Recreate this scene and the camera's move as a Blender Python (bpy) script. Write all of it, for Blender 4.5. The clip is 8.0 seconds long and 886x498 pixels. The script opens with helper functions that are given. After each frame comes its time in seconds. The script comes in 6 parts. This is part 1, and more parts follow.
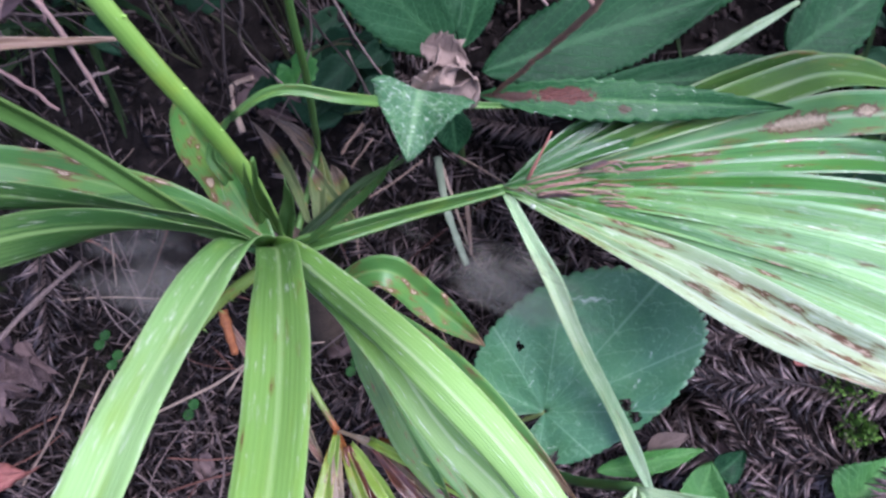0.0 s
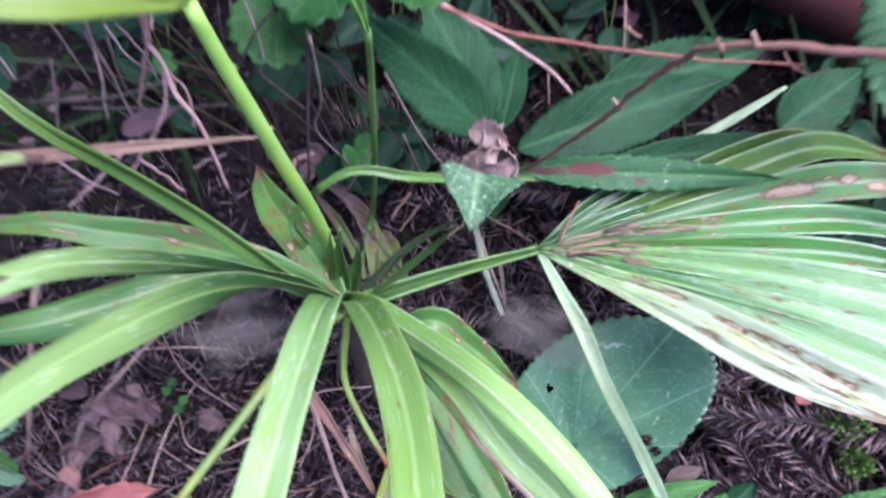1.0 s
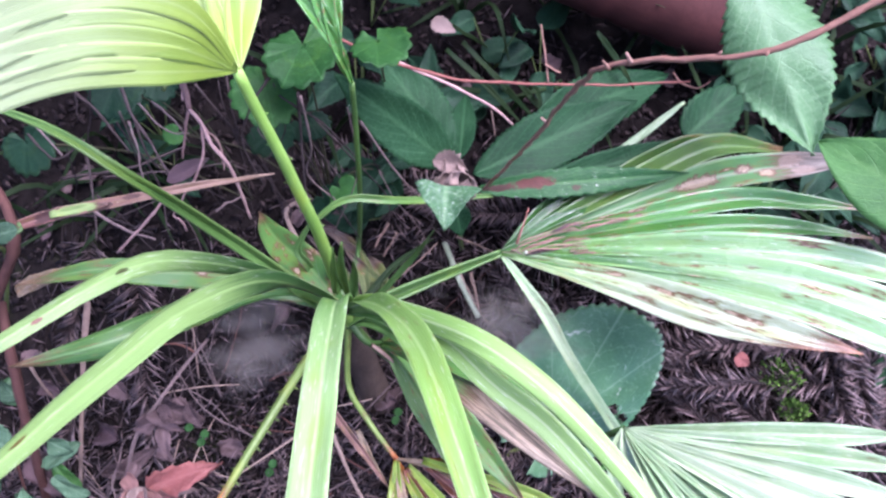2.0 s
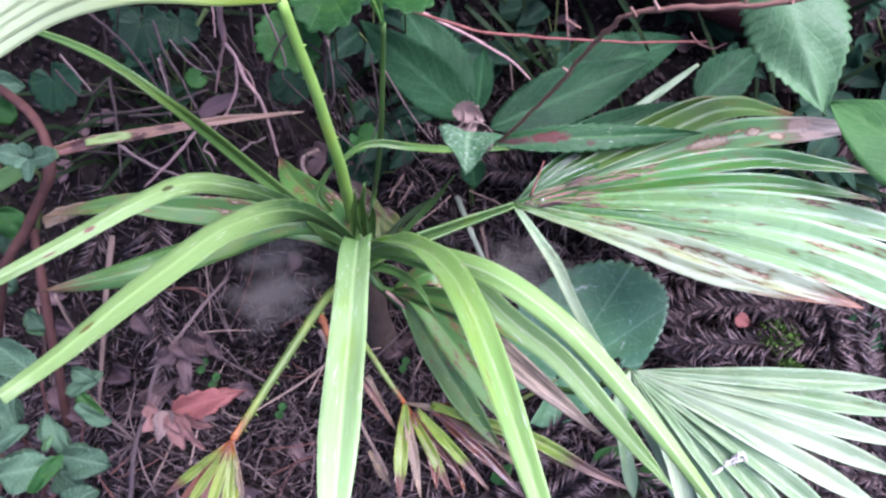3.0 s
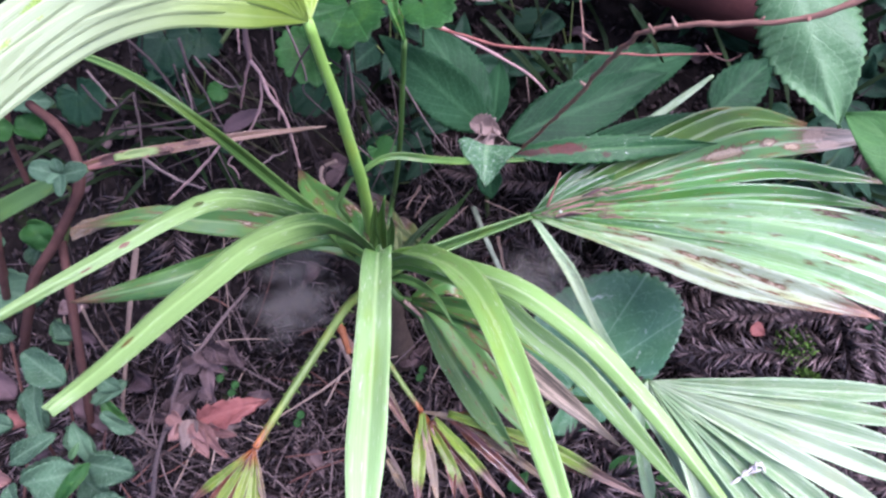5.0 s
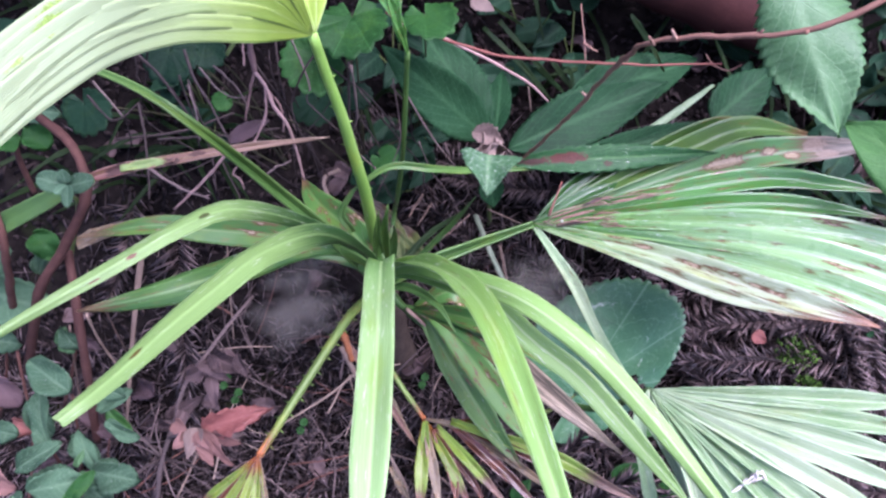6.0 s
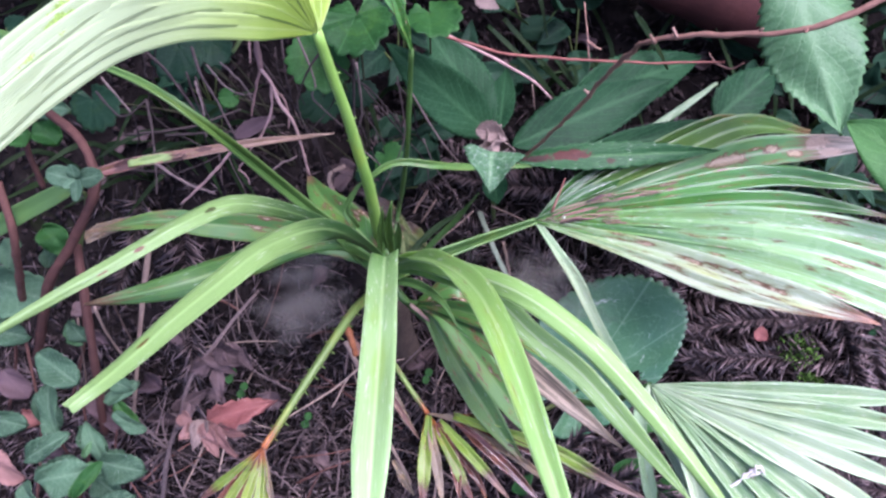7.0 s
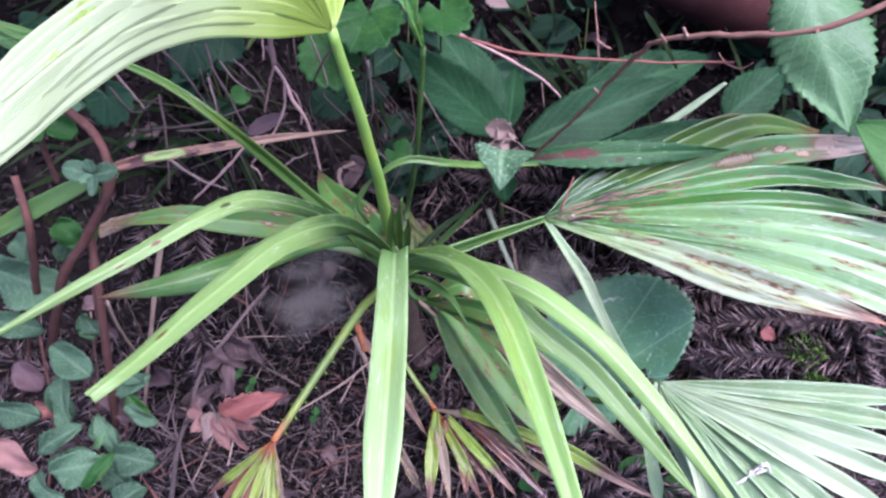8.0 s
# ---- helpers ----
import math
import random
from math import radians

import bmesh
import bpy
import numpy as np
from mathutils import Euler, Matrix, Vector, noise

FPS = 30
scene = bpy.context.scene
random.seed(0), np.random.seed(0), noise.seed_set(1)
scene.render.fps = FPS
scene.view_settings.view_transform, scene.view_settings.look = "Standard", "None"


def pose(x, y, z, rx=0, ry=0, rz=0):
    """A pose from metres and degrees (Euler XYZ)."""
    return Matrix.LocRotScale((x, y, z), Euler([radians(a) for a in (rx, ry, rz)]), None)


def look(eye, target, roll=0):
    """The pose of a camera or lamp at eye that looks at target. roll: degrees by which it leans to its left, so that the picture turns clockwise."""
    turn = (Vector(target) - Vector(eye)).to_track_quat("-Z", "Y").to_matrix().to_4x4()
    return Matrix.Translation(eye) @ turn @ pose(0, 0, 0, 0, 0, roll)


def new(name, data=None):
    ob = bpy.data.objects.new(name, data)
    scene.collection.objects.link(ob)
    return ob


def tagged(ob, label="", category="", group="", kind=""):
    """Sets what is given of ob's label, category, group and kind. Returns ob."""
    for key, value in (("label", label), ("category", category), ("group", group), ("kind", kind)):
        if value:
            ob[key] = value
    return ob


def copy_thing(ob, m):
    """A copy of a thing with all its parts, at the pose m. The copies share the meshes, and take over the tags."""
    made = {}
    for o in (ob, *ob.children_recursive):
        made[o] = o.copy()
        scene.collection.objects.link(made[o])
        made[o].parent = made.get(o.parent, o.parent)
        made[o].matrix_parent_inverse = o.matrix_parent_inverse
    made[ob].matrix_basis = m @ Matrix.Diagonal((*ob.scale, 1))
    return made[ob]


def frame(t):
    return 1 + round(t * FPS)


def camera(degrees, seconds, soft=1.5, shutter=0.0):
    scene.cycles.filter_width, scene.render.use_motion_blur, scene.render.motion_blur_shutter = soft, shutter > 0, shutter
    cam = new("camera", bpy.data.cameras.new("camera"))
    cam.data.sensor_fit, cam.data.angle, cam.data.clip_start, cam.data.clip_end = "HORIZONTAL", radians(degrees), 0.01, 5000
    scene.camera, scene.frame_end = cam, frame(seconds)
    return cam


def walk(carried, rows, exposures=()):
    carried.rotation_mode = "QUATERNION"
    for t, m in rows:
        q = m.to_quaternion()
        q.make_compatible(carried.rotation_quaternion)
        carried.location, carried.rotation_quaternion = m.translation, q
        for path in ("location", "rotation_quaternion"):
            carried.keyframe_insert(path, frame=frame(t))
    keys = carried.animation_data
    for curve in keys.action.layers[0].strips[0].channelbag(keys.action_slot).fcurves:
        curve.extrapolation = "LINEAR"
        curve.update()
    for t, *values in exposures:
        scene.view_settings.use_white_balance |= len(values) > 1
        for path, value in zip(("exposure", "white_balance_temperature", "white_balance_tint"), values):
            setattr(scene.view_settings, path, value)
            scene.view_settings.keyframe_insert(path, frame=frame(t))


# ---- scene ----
cam = camera(62.0, 8.0, soft=2.5, shutter=0.5)
PATH = [
    (0, (0.0002, -0.0005, 0.7199), (-0.0017, 0.3721, -0.2081), -0.23),
    (0.5, (-0.0101, 0.0062, 0.7331), (-0.0312, 0.3960, -0.1876), -2.01),
    (1, (-0.0315, -0.0318, 0.7992), (-0.0394, 0.4054, -0.1002), -1.38),
    (1.2, (-0.0357, -0.0595, 0.8486), (-0.0401, 0.4047, -0.0371), -2.99),
    (2.3, (-0.0539, -0.1437, 0.8868), (0.0017, 0.3694, 0.0303), -1.79),
    (2.5, (-0.0608, -0.1475, 0.8818), (-0.0072, 0.3474, 0.0145), -0.75),
    (3, (-0.0708, -0.1630, 0.8885), (-0.0234, 0.3197, 0.0140), -0.25),
    (3.5, (-0.0770, -0.1624, 0.8947), (-0.0321, 0.3297, 0.0254), -0.86),
    (4, (-0.0753, -0.1631, 0.8958), (-0.0332, 0.3276, 0.0255), -1.21),
    (4.5, (-0.0770, -0.1628, 0.8970), (-0.0400, 0.3264, 0.0256), -1.43),
    (6, (-0.0786, -0.1624, 0.9045), (-0.0463, 0.3355, 0.0379), -1.99),
    (6.5, (-0.0730, -0.1681, 0.9080), (-0.0398, 0.3312, 0.0422), -2.27),
    (7, (-0.0763, -0.1676, 0.9096), (-0.0526, 0.3283, 0.0415), -2.58),
    (7.5, (-0.0770, -0.1687, 0.9121), (-0.0592, 0.3249, 0.0426), -3.20),
    (8, (-0.0801, -0.1709, 0.9138), (-0.0640, 0.3233, 0.0446), -2.90),
]
walk(cam, [(t, look(eye, target, roll)) for t, eye, target, roll in PATH], [
    (0, 1.09, 5430, 28), (0.5, 1.23, 5430, 29), (1.0, 1.43, 5430, 35), (1.2, 1.45, 5450, 36),
    (2.3, 1.56, 5520, 40), (2.5, 1.54, 5520, 40), (3.0, 1.29, 5520, 39), (8.0, 1.23, 5520, 39),
])

# ---- world and light: bright overcast daylight under an open canopy ----
SUN_EL, SUN_AZ = 68.0, 100.0
world = bpy.data.worlds.new("overcast_sky")
world.use_nodes = True
scene.world = world
wn = world.node_tree
sky = wn.nodes.new("ShaderNodeTexSky")
sky.sky_type, sky.sun_disc = "NISHITA", False
sky.sun_elevation, sky.sun_rotation = radians(SUN_EL), radians(SUN_AZ)
sky.air_density, sky.dust_density = 1.0, 4.0
wn.links.new(sky.outputs["Color"], wn.nodes["Background"].inputs["Color"])
wn.nodes["Background"].inputs["Strength"].default_value = 0.15
sun = new("sun", bpy.data.lights.new("sun", "SUN"))
sun.data.energy, sun.data.angle, sun.data.color = 3.4, radians(50), (1.0, 0.97, 0.92)
sun.matrix_basis = look((math.sin(radians(SUN_AZ)) * 3, math.cos(radians(SUN_AZ)) * 3, 3 * math.tan(radians(SUN_EL))), (0, 0, 0))


# ---- node helpers and materials ----
def put(nt, value, socket):
    if isinstance(value, bpy.types.NodeSocket):
        nt.links.new(value, socket)
    elif isinstance(value, tuple) and len(value) == 3 and socket.type == "RGBA":
        socket.default_value = (*value, 1.0)
    else:
        socket.default_value = value


def calc(nt, op, a, b=0.0, c=0.0):
    n = nt.nodes.new("ShaderNodeMath")
    n.operation = op
    put(nt, a, n.inputs[0]), put(nt, b, n.inputs[1]), put(nt, c, n.inputs[2])
    return n.outputs[0]


def blend(nt, fac, a, b, kind="MIX"):
    n = nt.nodes.new("ShaderNodeMix")
    n.data_type, n.blend_type = "RGBA", kind
    put(nt, fac, n.inputs[0]), put(nt, a, n.inputs[6]), put(nt, b, n.inputs[7])
    return n.outputs[2]


def grain(nt, vec, scale, detail=3.0, rough=0.55):
    n = nt.nodes.new("ShaderNodeTexNoise")
    put(nt, vec, n.inputs["Vector"])
    n.inputs["Scale"].default_value, n.inputs["Detail"].default_value, n.inputs["Roughness"].default_value = scale, detail, rough
    return n.outputs["Fac"]


def step(nt, value, lo, hi):
    n = nt.nodes.new("ShaderNodeMapRange")
    n.interpolation_type = "SMOOTHSTEP"
    put(nt, value, n.inputs["Value"]), put(nt, lo, n.inputs["From Min"]), put(nt, hi, n.inputs["From Max"])
    return n.outputs["Result"]


def vector(nt, x, y, z=0.0):
    n = nt.nodes.new("ShaderNodeCombineXYZ")
    put(nt, x, n.inputs[0]), put(nt, y, n.inputs[1]), put(nt, z, n.inputs[2])
    return n.outputs[0]


def begin(name):
    m = bpy.data.materials.new(name)
    m.use_nodes = True
    nt = m.node_tree
    coords = nt.nodes.new("ShaderNodeTexCoord")
    info = nt.nodes.new("ShaderNodeObjectInfo")
    return m, nt, nt.nodes["Principled BSDF"], coords, info.outputs["Random"]


def bump(nt, bsdf, height, strength, distance=0.001):
    n = nt.nodes.new("ShaderNodeBump")
    n.inputs["Strength"].default_value, n.inputs["Distance"].default_value = strength, distance
    put(nt, height, n.inputs["Height"])
    nt.links.new(n.outputs["Normal"], bsdf.inputs["Normal"])
    return n.outputs["Normal"]


def veinlets(nt, vec, scale):
    n = nt.nodes.new("ShaderNodeTexVoronoi")
    n.feature = "DISTANCE_TO_EDGE"
    put(nt, vec, n.inputs["Vector"])
    n.inputs["Scale"].default_value = scale
    return step(nt, n.outputs["Distance"], 0.09, 0.02)


def leafy(name, dark, light, rib, pinnate=0, spots=0.0, tip=2.0, tip_col=(0.2, 0.13, 0.07), rough=0.42, thin=0.28, streak=0.35, scuff=0.0, pleats=0, far=None, ribs=0.4, spec=0.5, foot=None, blots=(), drifting=0.5, far_from=0.12):
    """A leaf: UV x runs across it, UV y from the base to the tip."""
    m, nt, bsdf, coords, rnd = begin(name)
    sep = nt.nodes.new("ShaderNodeSeparateXYZ")
    nt.links.new(coords.outputs["UV"], sep.inputs[0])
    u, v, ob = sep.outputs[0], sep.outputs[1], coords.outputs["Object"]
    across = calc(nt, "ABSOLUTE", calc(nt, "SUBTRACT", u, 0.5))
    shift = calc(nt, "MULTIPLY", rnd, 40.0)
    fibre = grain(nt, vector(nt, calc(nt, "MULTIPLY", u, 34.0), calc(nt, "MULTIPLY", v, 1.6), shift), 1.0, 4.0, 0.65)
    cloud = grain(nt, ob, 16.0, 3.0)
    col = blend(nt, step(nt, calc(nt, "ADD", calc(nt, "MULTIPLY", cloud, 0.75), calc(nt, "MULTIPLY", rnd, 0.3)), 0.35, 0.75), dark, light)
    # far paints the outer part; some materials put sheen or base shade in it.
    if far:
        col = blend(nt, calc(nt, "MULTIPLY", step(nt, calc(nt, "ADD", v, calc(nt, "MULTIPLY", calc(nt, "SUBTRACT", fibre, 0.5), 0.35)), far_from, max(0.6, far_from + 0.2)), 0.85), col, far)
    if pinnate:
        side = calc(nt, "SUBTRACT", calc(nt, "MULTIPLY", v, float(pinnate)), calc(nt, "MULTIPLY", across, pinnate * 0.75))
        wave = calc(nt, "ABSOLUTE", calc(nt, "SUBTRACT", calc(nt, "FRACT", side), 0.5))
        vein = step(nt, wave, 0.44, 0.5)
        mesh = grain(nt, ob, 260.0, 2.0)
        col = blend(nt, calc(nt, "MULTIPLY", veinlets(nt, ob, 210.0), 0.14), col, rib)
        col = blend(nt, calc(nt, "MULTIPLY", vein, 0.55), col, rib)
        col = blend(nt, calc(nt, "MULTIPLY", step(nt, mesh, 0.55, 0.7), 0.25), col, rib)
        relief = calc(nt, "ADD", calc(nt, "MULTIPLY", vein, -0.9), calc(nt, "ADD", calc(nt, "MULTIPLY", mesh, 0.4), calc(nt, "MULTIPLY", veinlets(nt, ob, 210.0), -0.5)))
    else:
        col = blend(nt, calc(nt, "MULTIPLY", step(nt, fibre, 0.42, 0.72), streak), col, light)
        col = blend(nt, calc(nt, "MULTIPLY", step(nt, fibre, 0.5, 0.25), streak), col, dark)
        line = calc(nt, "ABSOLUTE", calc(nt, "SUBTRACT", calc(nt, "FRACT", calc(nt, "MULTIPLY", u, 13.0)), 0.5))
        col = blend(nt, calc(nt, "MULTIPLY", step(nt, line, 0.3, 0.5), 0.16), col, dark)
        drift = grain(nt, vector(nt, calc(nt, "MULTIPLY", u, 1.5), calc(nt, "MULTIPLY", v, 5.0), calc(nt, "ADD", shift, 9.0)), 1.0, 3.0)
        yellow = (min(1.0, light[0] * 1.35), light[1] * 1.02, light[2] * 0.55)
        col = blend(nt, calc(nt, "MULTIPLY", step(nt, drift, 0.52, 0.7), drifting), col, yellow)
        crease = grain(nt, vector(nt, calc(nt, "MULTIPLY", u, 60.0), calc(nt, "MULTIPLY", v, 5.0), shift), 1.0, 2.0)
        col = blend(nt, calc(nt, "MULTIPLY", step(nt, crease, 0.62, 0.72), 0.3), col, dark)
        relief = calc(nt, "ADD", fibre, calc(nt, "MULTIPLY", line, 0.8))
        # Edges take the rib colour; a dark rib paints shade between pleats.
        edge = step(nt, across, 0.46, 0.5)
        col = blend(nt, calc(nt, "MULTIPLY", edge, 0.45), col, rib)
    if pleats:
        fold = calc(nt, "ABSOLUTE", calc(nt, "SUBTRACT", calc(nt, "FRACT", calc(nt, "MULTIPLY", u, float(pleats))), 0.5))
        col = blend(nt, calc(nt, "MULTIPLY", step(nt, fold, 0.465, 0.5), 0.5), col, rib)
        fork = calc(nt, "ABSOLUTE", calc(nt, "SUBTRACT", calc(nt, "FRACT", calc(nt, "SUBTRACT", calc(nt, "MULTIPLY", v, 5.0), calc(nt, "MULTIPLY", calc(nt, "SUBTRACT", 0.5, fold), 2.2))), 0.5))
        col = blend(nt, calc(nt, "MULTIPLY", step(nt, fork, 0.455, 0.5), 0.35), col, rib)
        net = veinlets(nt, ob, 150.0)
        col = blend(nt, calc(nt, "MULTIPLY", net, 0.08), col, rib)
        relief = calc(nt, "ADD", relief, calc(nt, "ADD", calc(nt, "MULTIPLY", net, -0.6), calc(nt, "MULTIPLY", step(nt, fork, 0.4, 0.5), -0.8)))
        col = blend(nt, calc(nt, "MULTIPLY", step(nt, grain(nt, ob, 140.0, 3.0, 0.7), 0.58, 0.66), 0.3), col, rib)
    else:
        col = blend(nt, calc(nt, "MULTIPLY", step(nt, across, 0.075, 0.01), ribs), col, rib)
    if scuff:
        marks = step(nt, grain(nt, vector(nt, calc(nt, "MULTIPLY", u, 9.0), calc(nt, "MULTIPLY", v, 14.0), shift), 1.6, 5.0, 0.7), 0.66 - 0.12 * scuff, 0.72)
        col = blend(nt, calc(nt, "MULTIPLY", marks, 0.75), col, (0.62, 0.66, 0.55))
    if spots:
        patch = grain(nt, vector(nt, calc(nt, "MULTIPLY", u, 4.6), calc(nt, "MULTIPLY", v, 9.0), shift), 1.0, 4.0, 0.6)
        hi = 0.74 - 0.17 * spots
        col = blend(nt, calc(nt, "MULTIPLY", step(nt, patch, hi - 0.07, hi), 0.55), col, (0.16, 0.13, 0.03))
        col = blend(nt, step(nt, patch, hi, hi + 0.02), col, (0.12, 0.06, 0.03))
        col = blend(nt, step(nt, patch, hi + 0.045, hi + 0.075), col, (0.44, 0.345, 0.235))
    if tip < 1.5:
        ragged = calc(nt, "ADD", v, calc(nt, "MULTIPLY", calc(nt, "SUBTRACT", fibre, 0.5), 0.5))
        col = blend(nt, step(nt, ragged, tip - 0.03, tip + 0.02), col, (0.09, 0.045, 0.02))
        mottle = step(nt, grain(nt, vector(nt, calc(nt, "MULTIPLY", u, 9.0), calc(nt, "MULTIPLY", v, 6.0), shift), 1.0, 5.0, 0.75), 0.40, 0.62)
        pale = tuple(min(1.0, k * 1.9) for k in tip_col)
        deep = tuple(k * 0.55 for k in tip_col)
        col = blend(nt, step(nt, ragged, tip + 0.01, tip + 0.08), col, blend(nt, mottle, deep, pale))
    if foot:
        col = blend(nt, step(nt, calc(nt, "ADD", v, calc(nt, "MULTIPLY", calc(nt, "SUBTRACT", fibre, 0.5), 0.4)), 0.3, 0.08), col, foot)
    for bu, bv, ru, rv, tone in blots:
        du, dv = calc(nt, "DIVIDE", calc(nt, "SUBTRACT", u, bu), ru), calc(nt, "DIVIDE", calc(nt, "SUBTRACT", v, bv), rv)
        gap = calc(nt, "SQRT", calc(nt, "ADD", calc(nt, "MULTIPLY", du, du), calc(nt, "MULTIPLY", dv, dv)))
        ragged = calc(nt, "ADD", gap, calc(nt, "MULTIPLY", calc(nt, "SUBTRACT", grain(nt, ob, 190.0, 5.0, 0.75), 0.5), 2.4))
        core = grain(nt, ob, 900.0, 2.0)
        col = blend(nt, step(nt, ragged, 1.12, 0.95), col, blend(nt, step(nt, core, 0.4, 0.65), tone, tuple(min(1.0, k * 1.8) for k in tone)))
    put(nt, col, bsdf.inputs["Base Color"])
    bsdf.inputs["Specular IOR Level"].default_value = spec
    put(nt, calc(nt, "ADD", rough - 0.08, calc(nt, "MULTIPLY", cloud, 0.2)), bsdf.inputs["Roughness"])
    normal = bump(nt, bsdf, relief, 0.6 if pinnate else 0.35, 0.0006)
    if thin:
        glow = nt.nodes.new("ShaderNodeBsdfTranslucent")
        put(nt, blend(nt, 0.3, col, (0.3, 0.5, 0.1)), glow.inputs["Color"])
        nt.links.new(normal, glow.inputs["Normal"])
        mixer = nt.nodes.new("ShaderNodeMixShader")
        mixer.inputs[0].default_value = thin
        nt.links.new(bsdf.outputs[0], mixer.inputs[1]), nt.links.new(glow.outputs[0], mixer.inputs[2])
        nt.links.new(mixer.outputs[0], nt.nodes["Material Output"].inputs["Surface"])
    return m


def woody(name, dark, light, scale=60.0, rough=0.8, stretch=6.0, relief=0.6, island=False, spec=0.2):
    m, nt, bsdf, coords, rnd = begin(name)
    mp = nt.nodes.new("ShaderNodeMapping")
    mp.inputs["Scale"].default_value = (1, 1, 1)
    nt.links.new(coords.outputs["Object"], mp.inputs["Vector"])
    fine = grain(nt, mp.outputs[0], scale * stretch, 4.0, 0.7)
    broad = grain(nt, mp.outputs[0], scale, 3.0)
    if island:
        geo = nt.nodes.new("ShaderNodeNewGeometry")
        rnd = geo.outputs["Random Per Island"]
    f = calc(nt, "ADD", calc(nt, "MULTIPLY", broad, 0.5), calc(nt, "MULTIPLY", rnd, 0.55))
    col = blend(nt, step(nt, f, 0.2, 0.85), dark, light)
    col = blend(nt, calc(nt, "MULTIPLY", step(nt, fine, 0.55, 0.35), 0.5), col, dark)
    put(nt, col, bsdf.inputs["Base Color"])
    bsdf.inputs["Roughness"].default_value = rough
    bsdf.inputs["Specular IOR Level"].default_value = spec
    bump(nt, bsdf, fine, relief, 0.001)
    return m


def soil():
    m, nt, bsdf, coords, rnd = begin("leaf_mould")
    ob = coords.outputs["Object"]
    big, mid, fine = grain(nt, ob, 9.0, 4.0), grain(nt, ob, 55.0, 5.0, 0.65), grain(nt, ob, 300.0, 4.0, 0.7)
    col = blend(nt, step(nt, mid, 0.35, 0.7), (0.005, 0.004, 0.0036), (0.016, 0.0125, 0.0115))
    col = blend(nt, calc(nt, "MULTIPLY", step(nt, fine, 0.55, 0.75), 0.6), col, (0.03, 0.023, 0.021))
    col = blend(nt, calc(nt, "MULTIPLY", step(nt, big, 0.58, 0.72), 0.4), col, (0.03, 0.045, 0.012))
    put(nt, col, bsdf.inputs["Base Color"])
    bsdf.inputs["Roughness"].default_value = 0.9
    bsdf.inputs["Specular IOR Level"].default_value = 0.08
    bump(nt, bsdf, calc(nt, "ADD", mid, calc(nt, "MULTIPLY", fine, 0.4)), 0.9, 0.006)
    return m


PALM = leafy("palm_green", (0.078, 0.2, 0.034), (0.145, 0.3, 0.055), (0.38, 0.55, 0.22), scuff=0.8, streak=0.3, far=(0.215, 0.395, 0.09), ribs=0.45, spots=0.25)
PALM_CENTRE = leafy("palm_green_centre", (0.0748, 0.21, 0.036), (0.141, 0.31, 0.0612), (0.44, 0.62, 0.288), scuff=0.9, streak=0.35, far=(0.326, 0.51, 0.209), ribs=0.55)
PALM_SPLIT = leafy("palm_green_pale_strip", (0.07, 0.2, 0.03), (0.15, 0.31, 0.055), (0.45, 0.56, 0.3), scuff=0.8, streak=0.5, far=(0.25, 0.42, 0.12), ribs=0.55, drifting=0.3)
# Dark basal half of these two blades is underside shade put into colour.
PALM_HALF_LIT = leafy("palm_blotched_shaded_base", (0.018, 0.062, 0.014), (0.042, 0.115, 0.026), (0.352, 0.54, 0.194), far_from=0.46, scuff=0.8, streak=0.3, drifting=0.2, far=(0.219, 0.365, 0.108), ribs=0.3, blots=((0.52, 0.664, 0.10, 0.009, (0.0308, 0.04, 0.0072)), (0.45, 0.768, 0.09, 0.007, (0.10, 0.035, 0.02)), (0.30, 0.818, 0.06, 0.006, (0.10, 0.035, 0.02))))
PALM_LONG = leafy("palm_marked_shaded_base", (0.018, 0.062, 0.014), (0.042, 0.115, 0.026), (0.352, 0.54, 0.194), far_from=0.44, scuff=0.5, streak=0.3, drifting=0.2, far=(0.224, 0.374, 0.108), ribs=0.3, blots=((0.62, 0.902, 0.07, 0.009, (0.07, 0.05, 0.012)),))
PALM_MID = leafy("palm_older", (0.03, 0.10, 0.02), (0.10, 0.22, 0.045), (0.2, 0.33, 0.11), spots=0.5, tip=0.93, streak=1.0, scuff=0.4)
PALM_SPOT = leafy("palm_spotted", (0.0528, 0.16, 0.0324), (0.106, 0.25, 0.0504), (0.229, 0.36, 0.115), spots=0.9, tip=0.9, streak=0.4)
# far whitens the young leaf's outer part: glare put into its colour.
PALM_TOP = leafy("palm_young", (0.18, 0.30, 0.035), (0.26, 0.38, 0.055), (0.44, 0.56, 0.26), streak=0.12, rough=0.3, far=(0.31, 0.39, 0.24), ribs=0.25, drifting=0.0)
PALM_TOP_MARKED = leafy("palm_young_marked", (0.18, 0.30, 0.035), (0.26, 0.38, 0.055), (0.44, 0.56, 0.26), streak=0.12, rough=0.3, far=(0.31, 0.39, 0.24), ribs=0.25, drifting=0.0, blots=((0.5, 0.72, 0.35, 0.045, (0.17, 0.27, 0.05)), (0.3, 0.83, 0.2, 0.02, (0.17, 0.27, 0.05))))
# Dark rib on the fan: shade between pleats painted along segment edges.
PALM_FAN = leafy("palm_fan", (0.014, 0.078, 0.014), (0.085, 0.26, 0.045), (0.03, 0.11, 0.025), spots=0.65, tip=0.95, tip_col=(0.26, 0.17, 0.11), rough=0.22, streak=1.0, scuff=0.4, drifting=0.25, far=(0.09, 0.27, 0.06), spec=0.8, ribs=0.35)
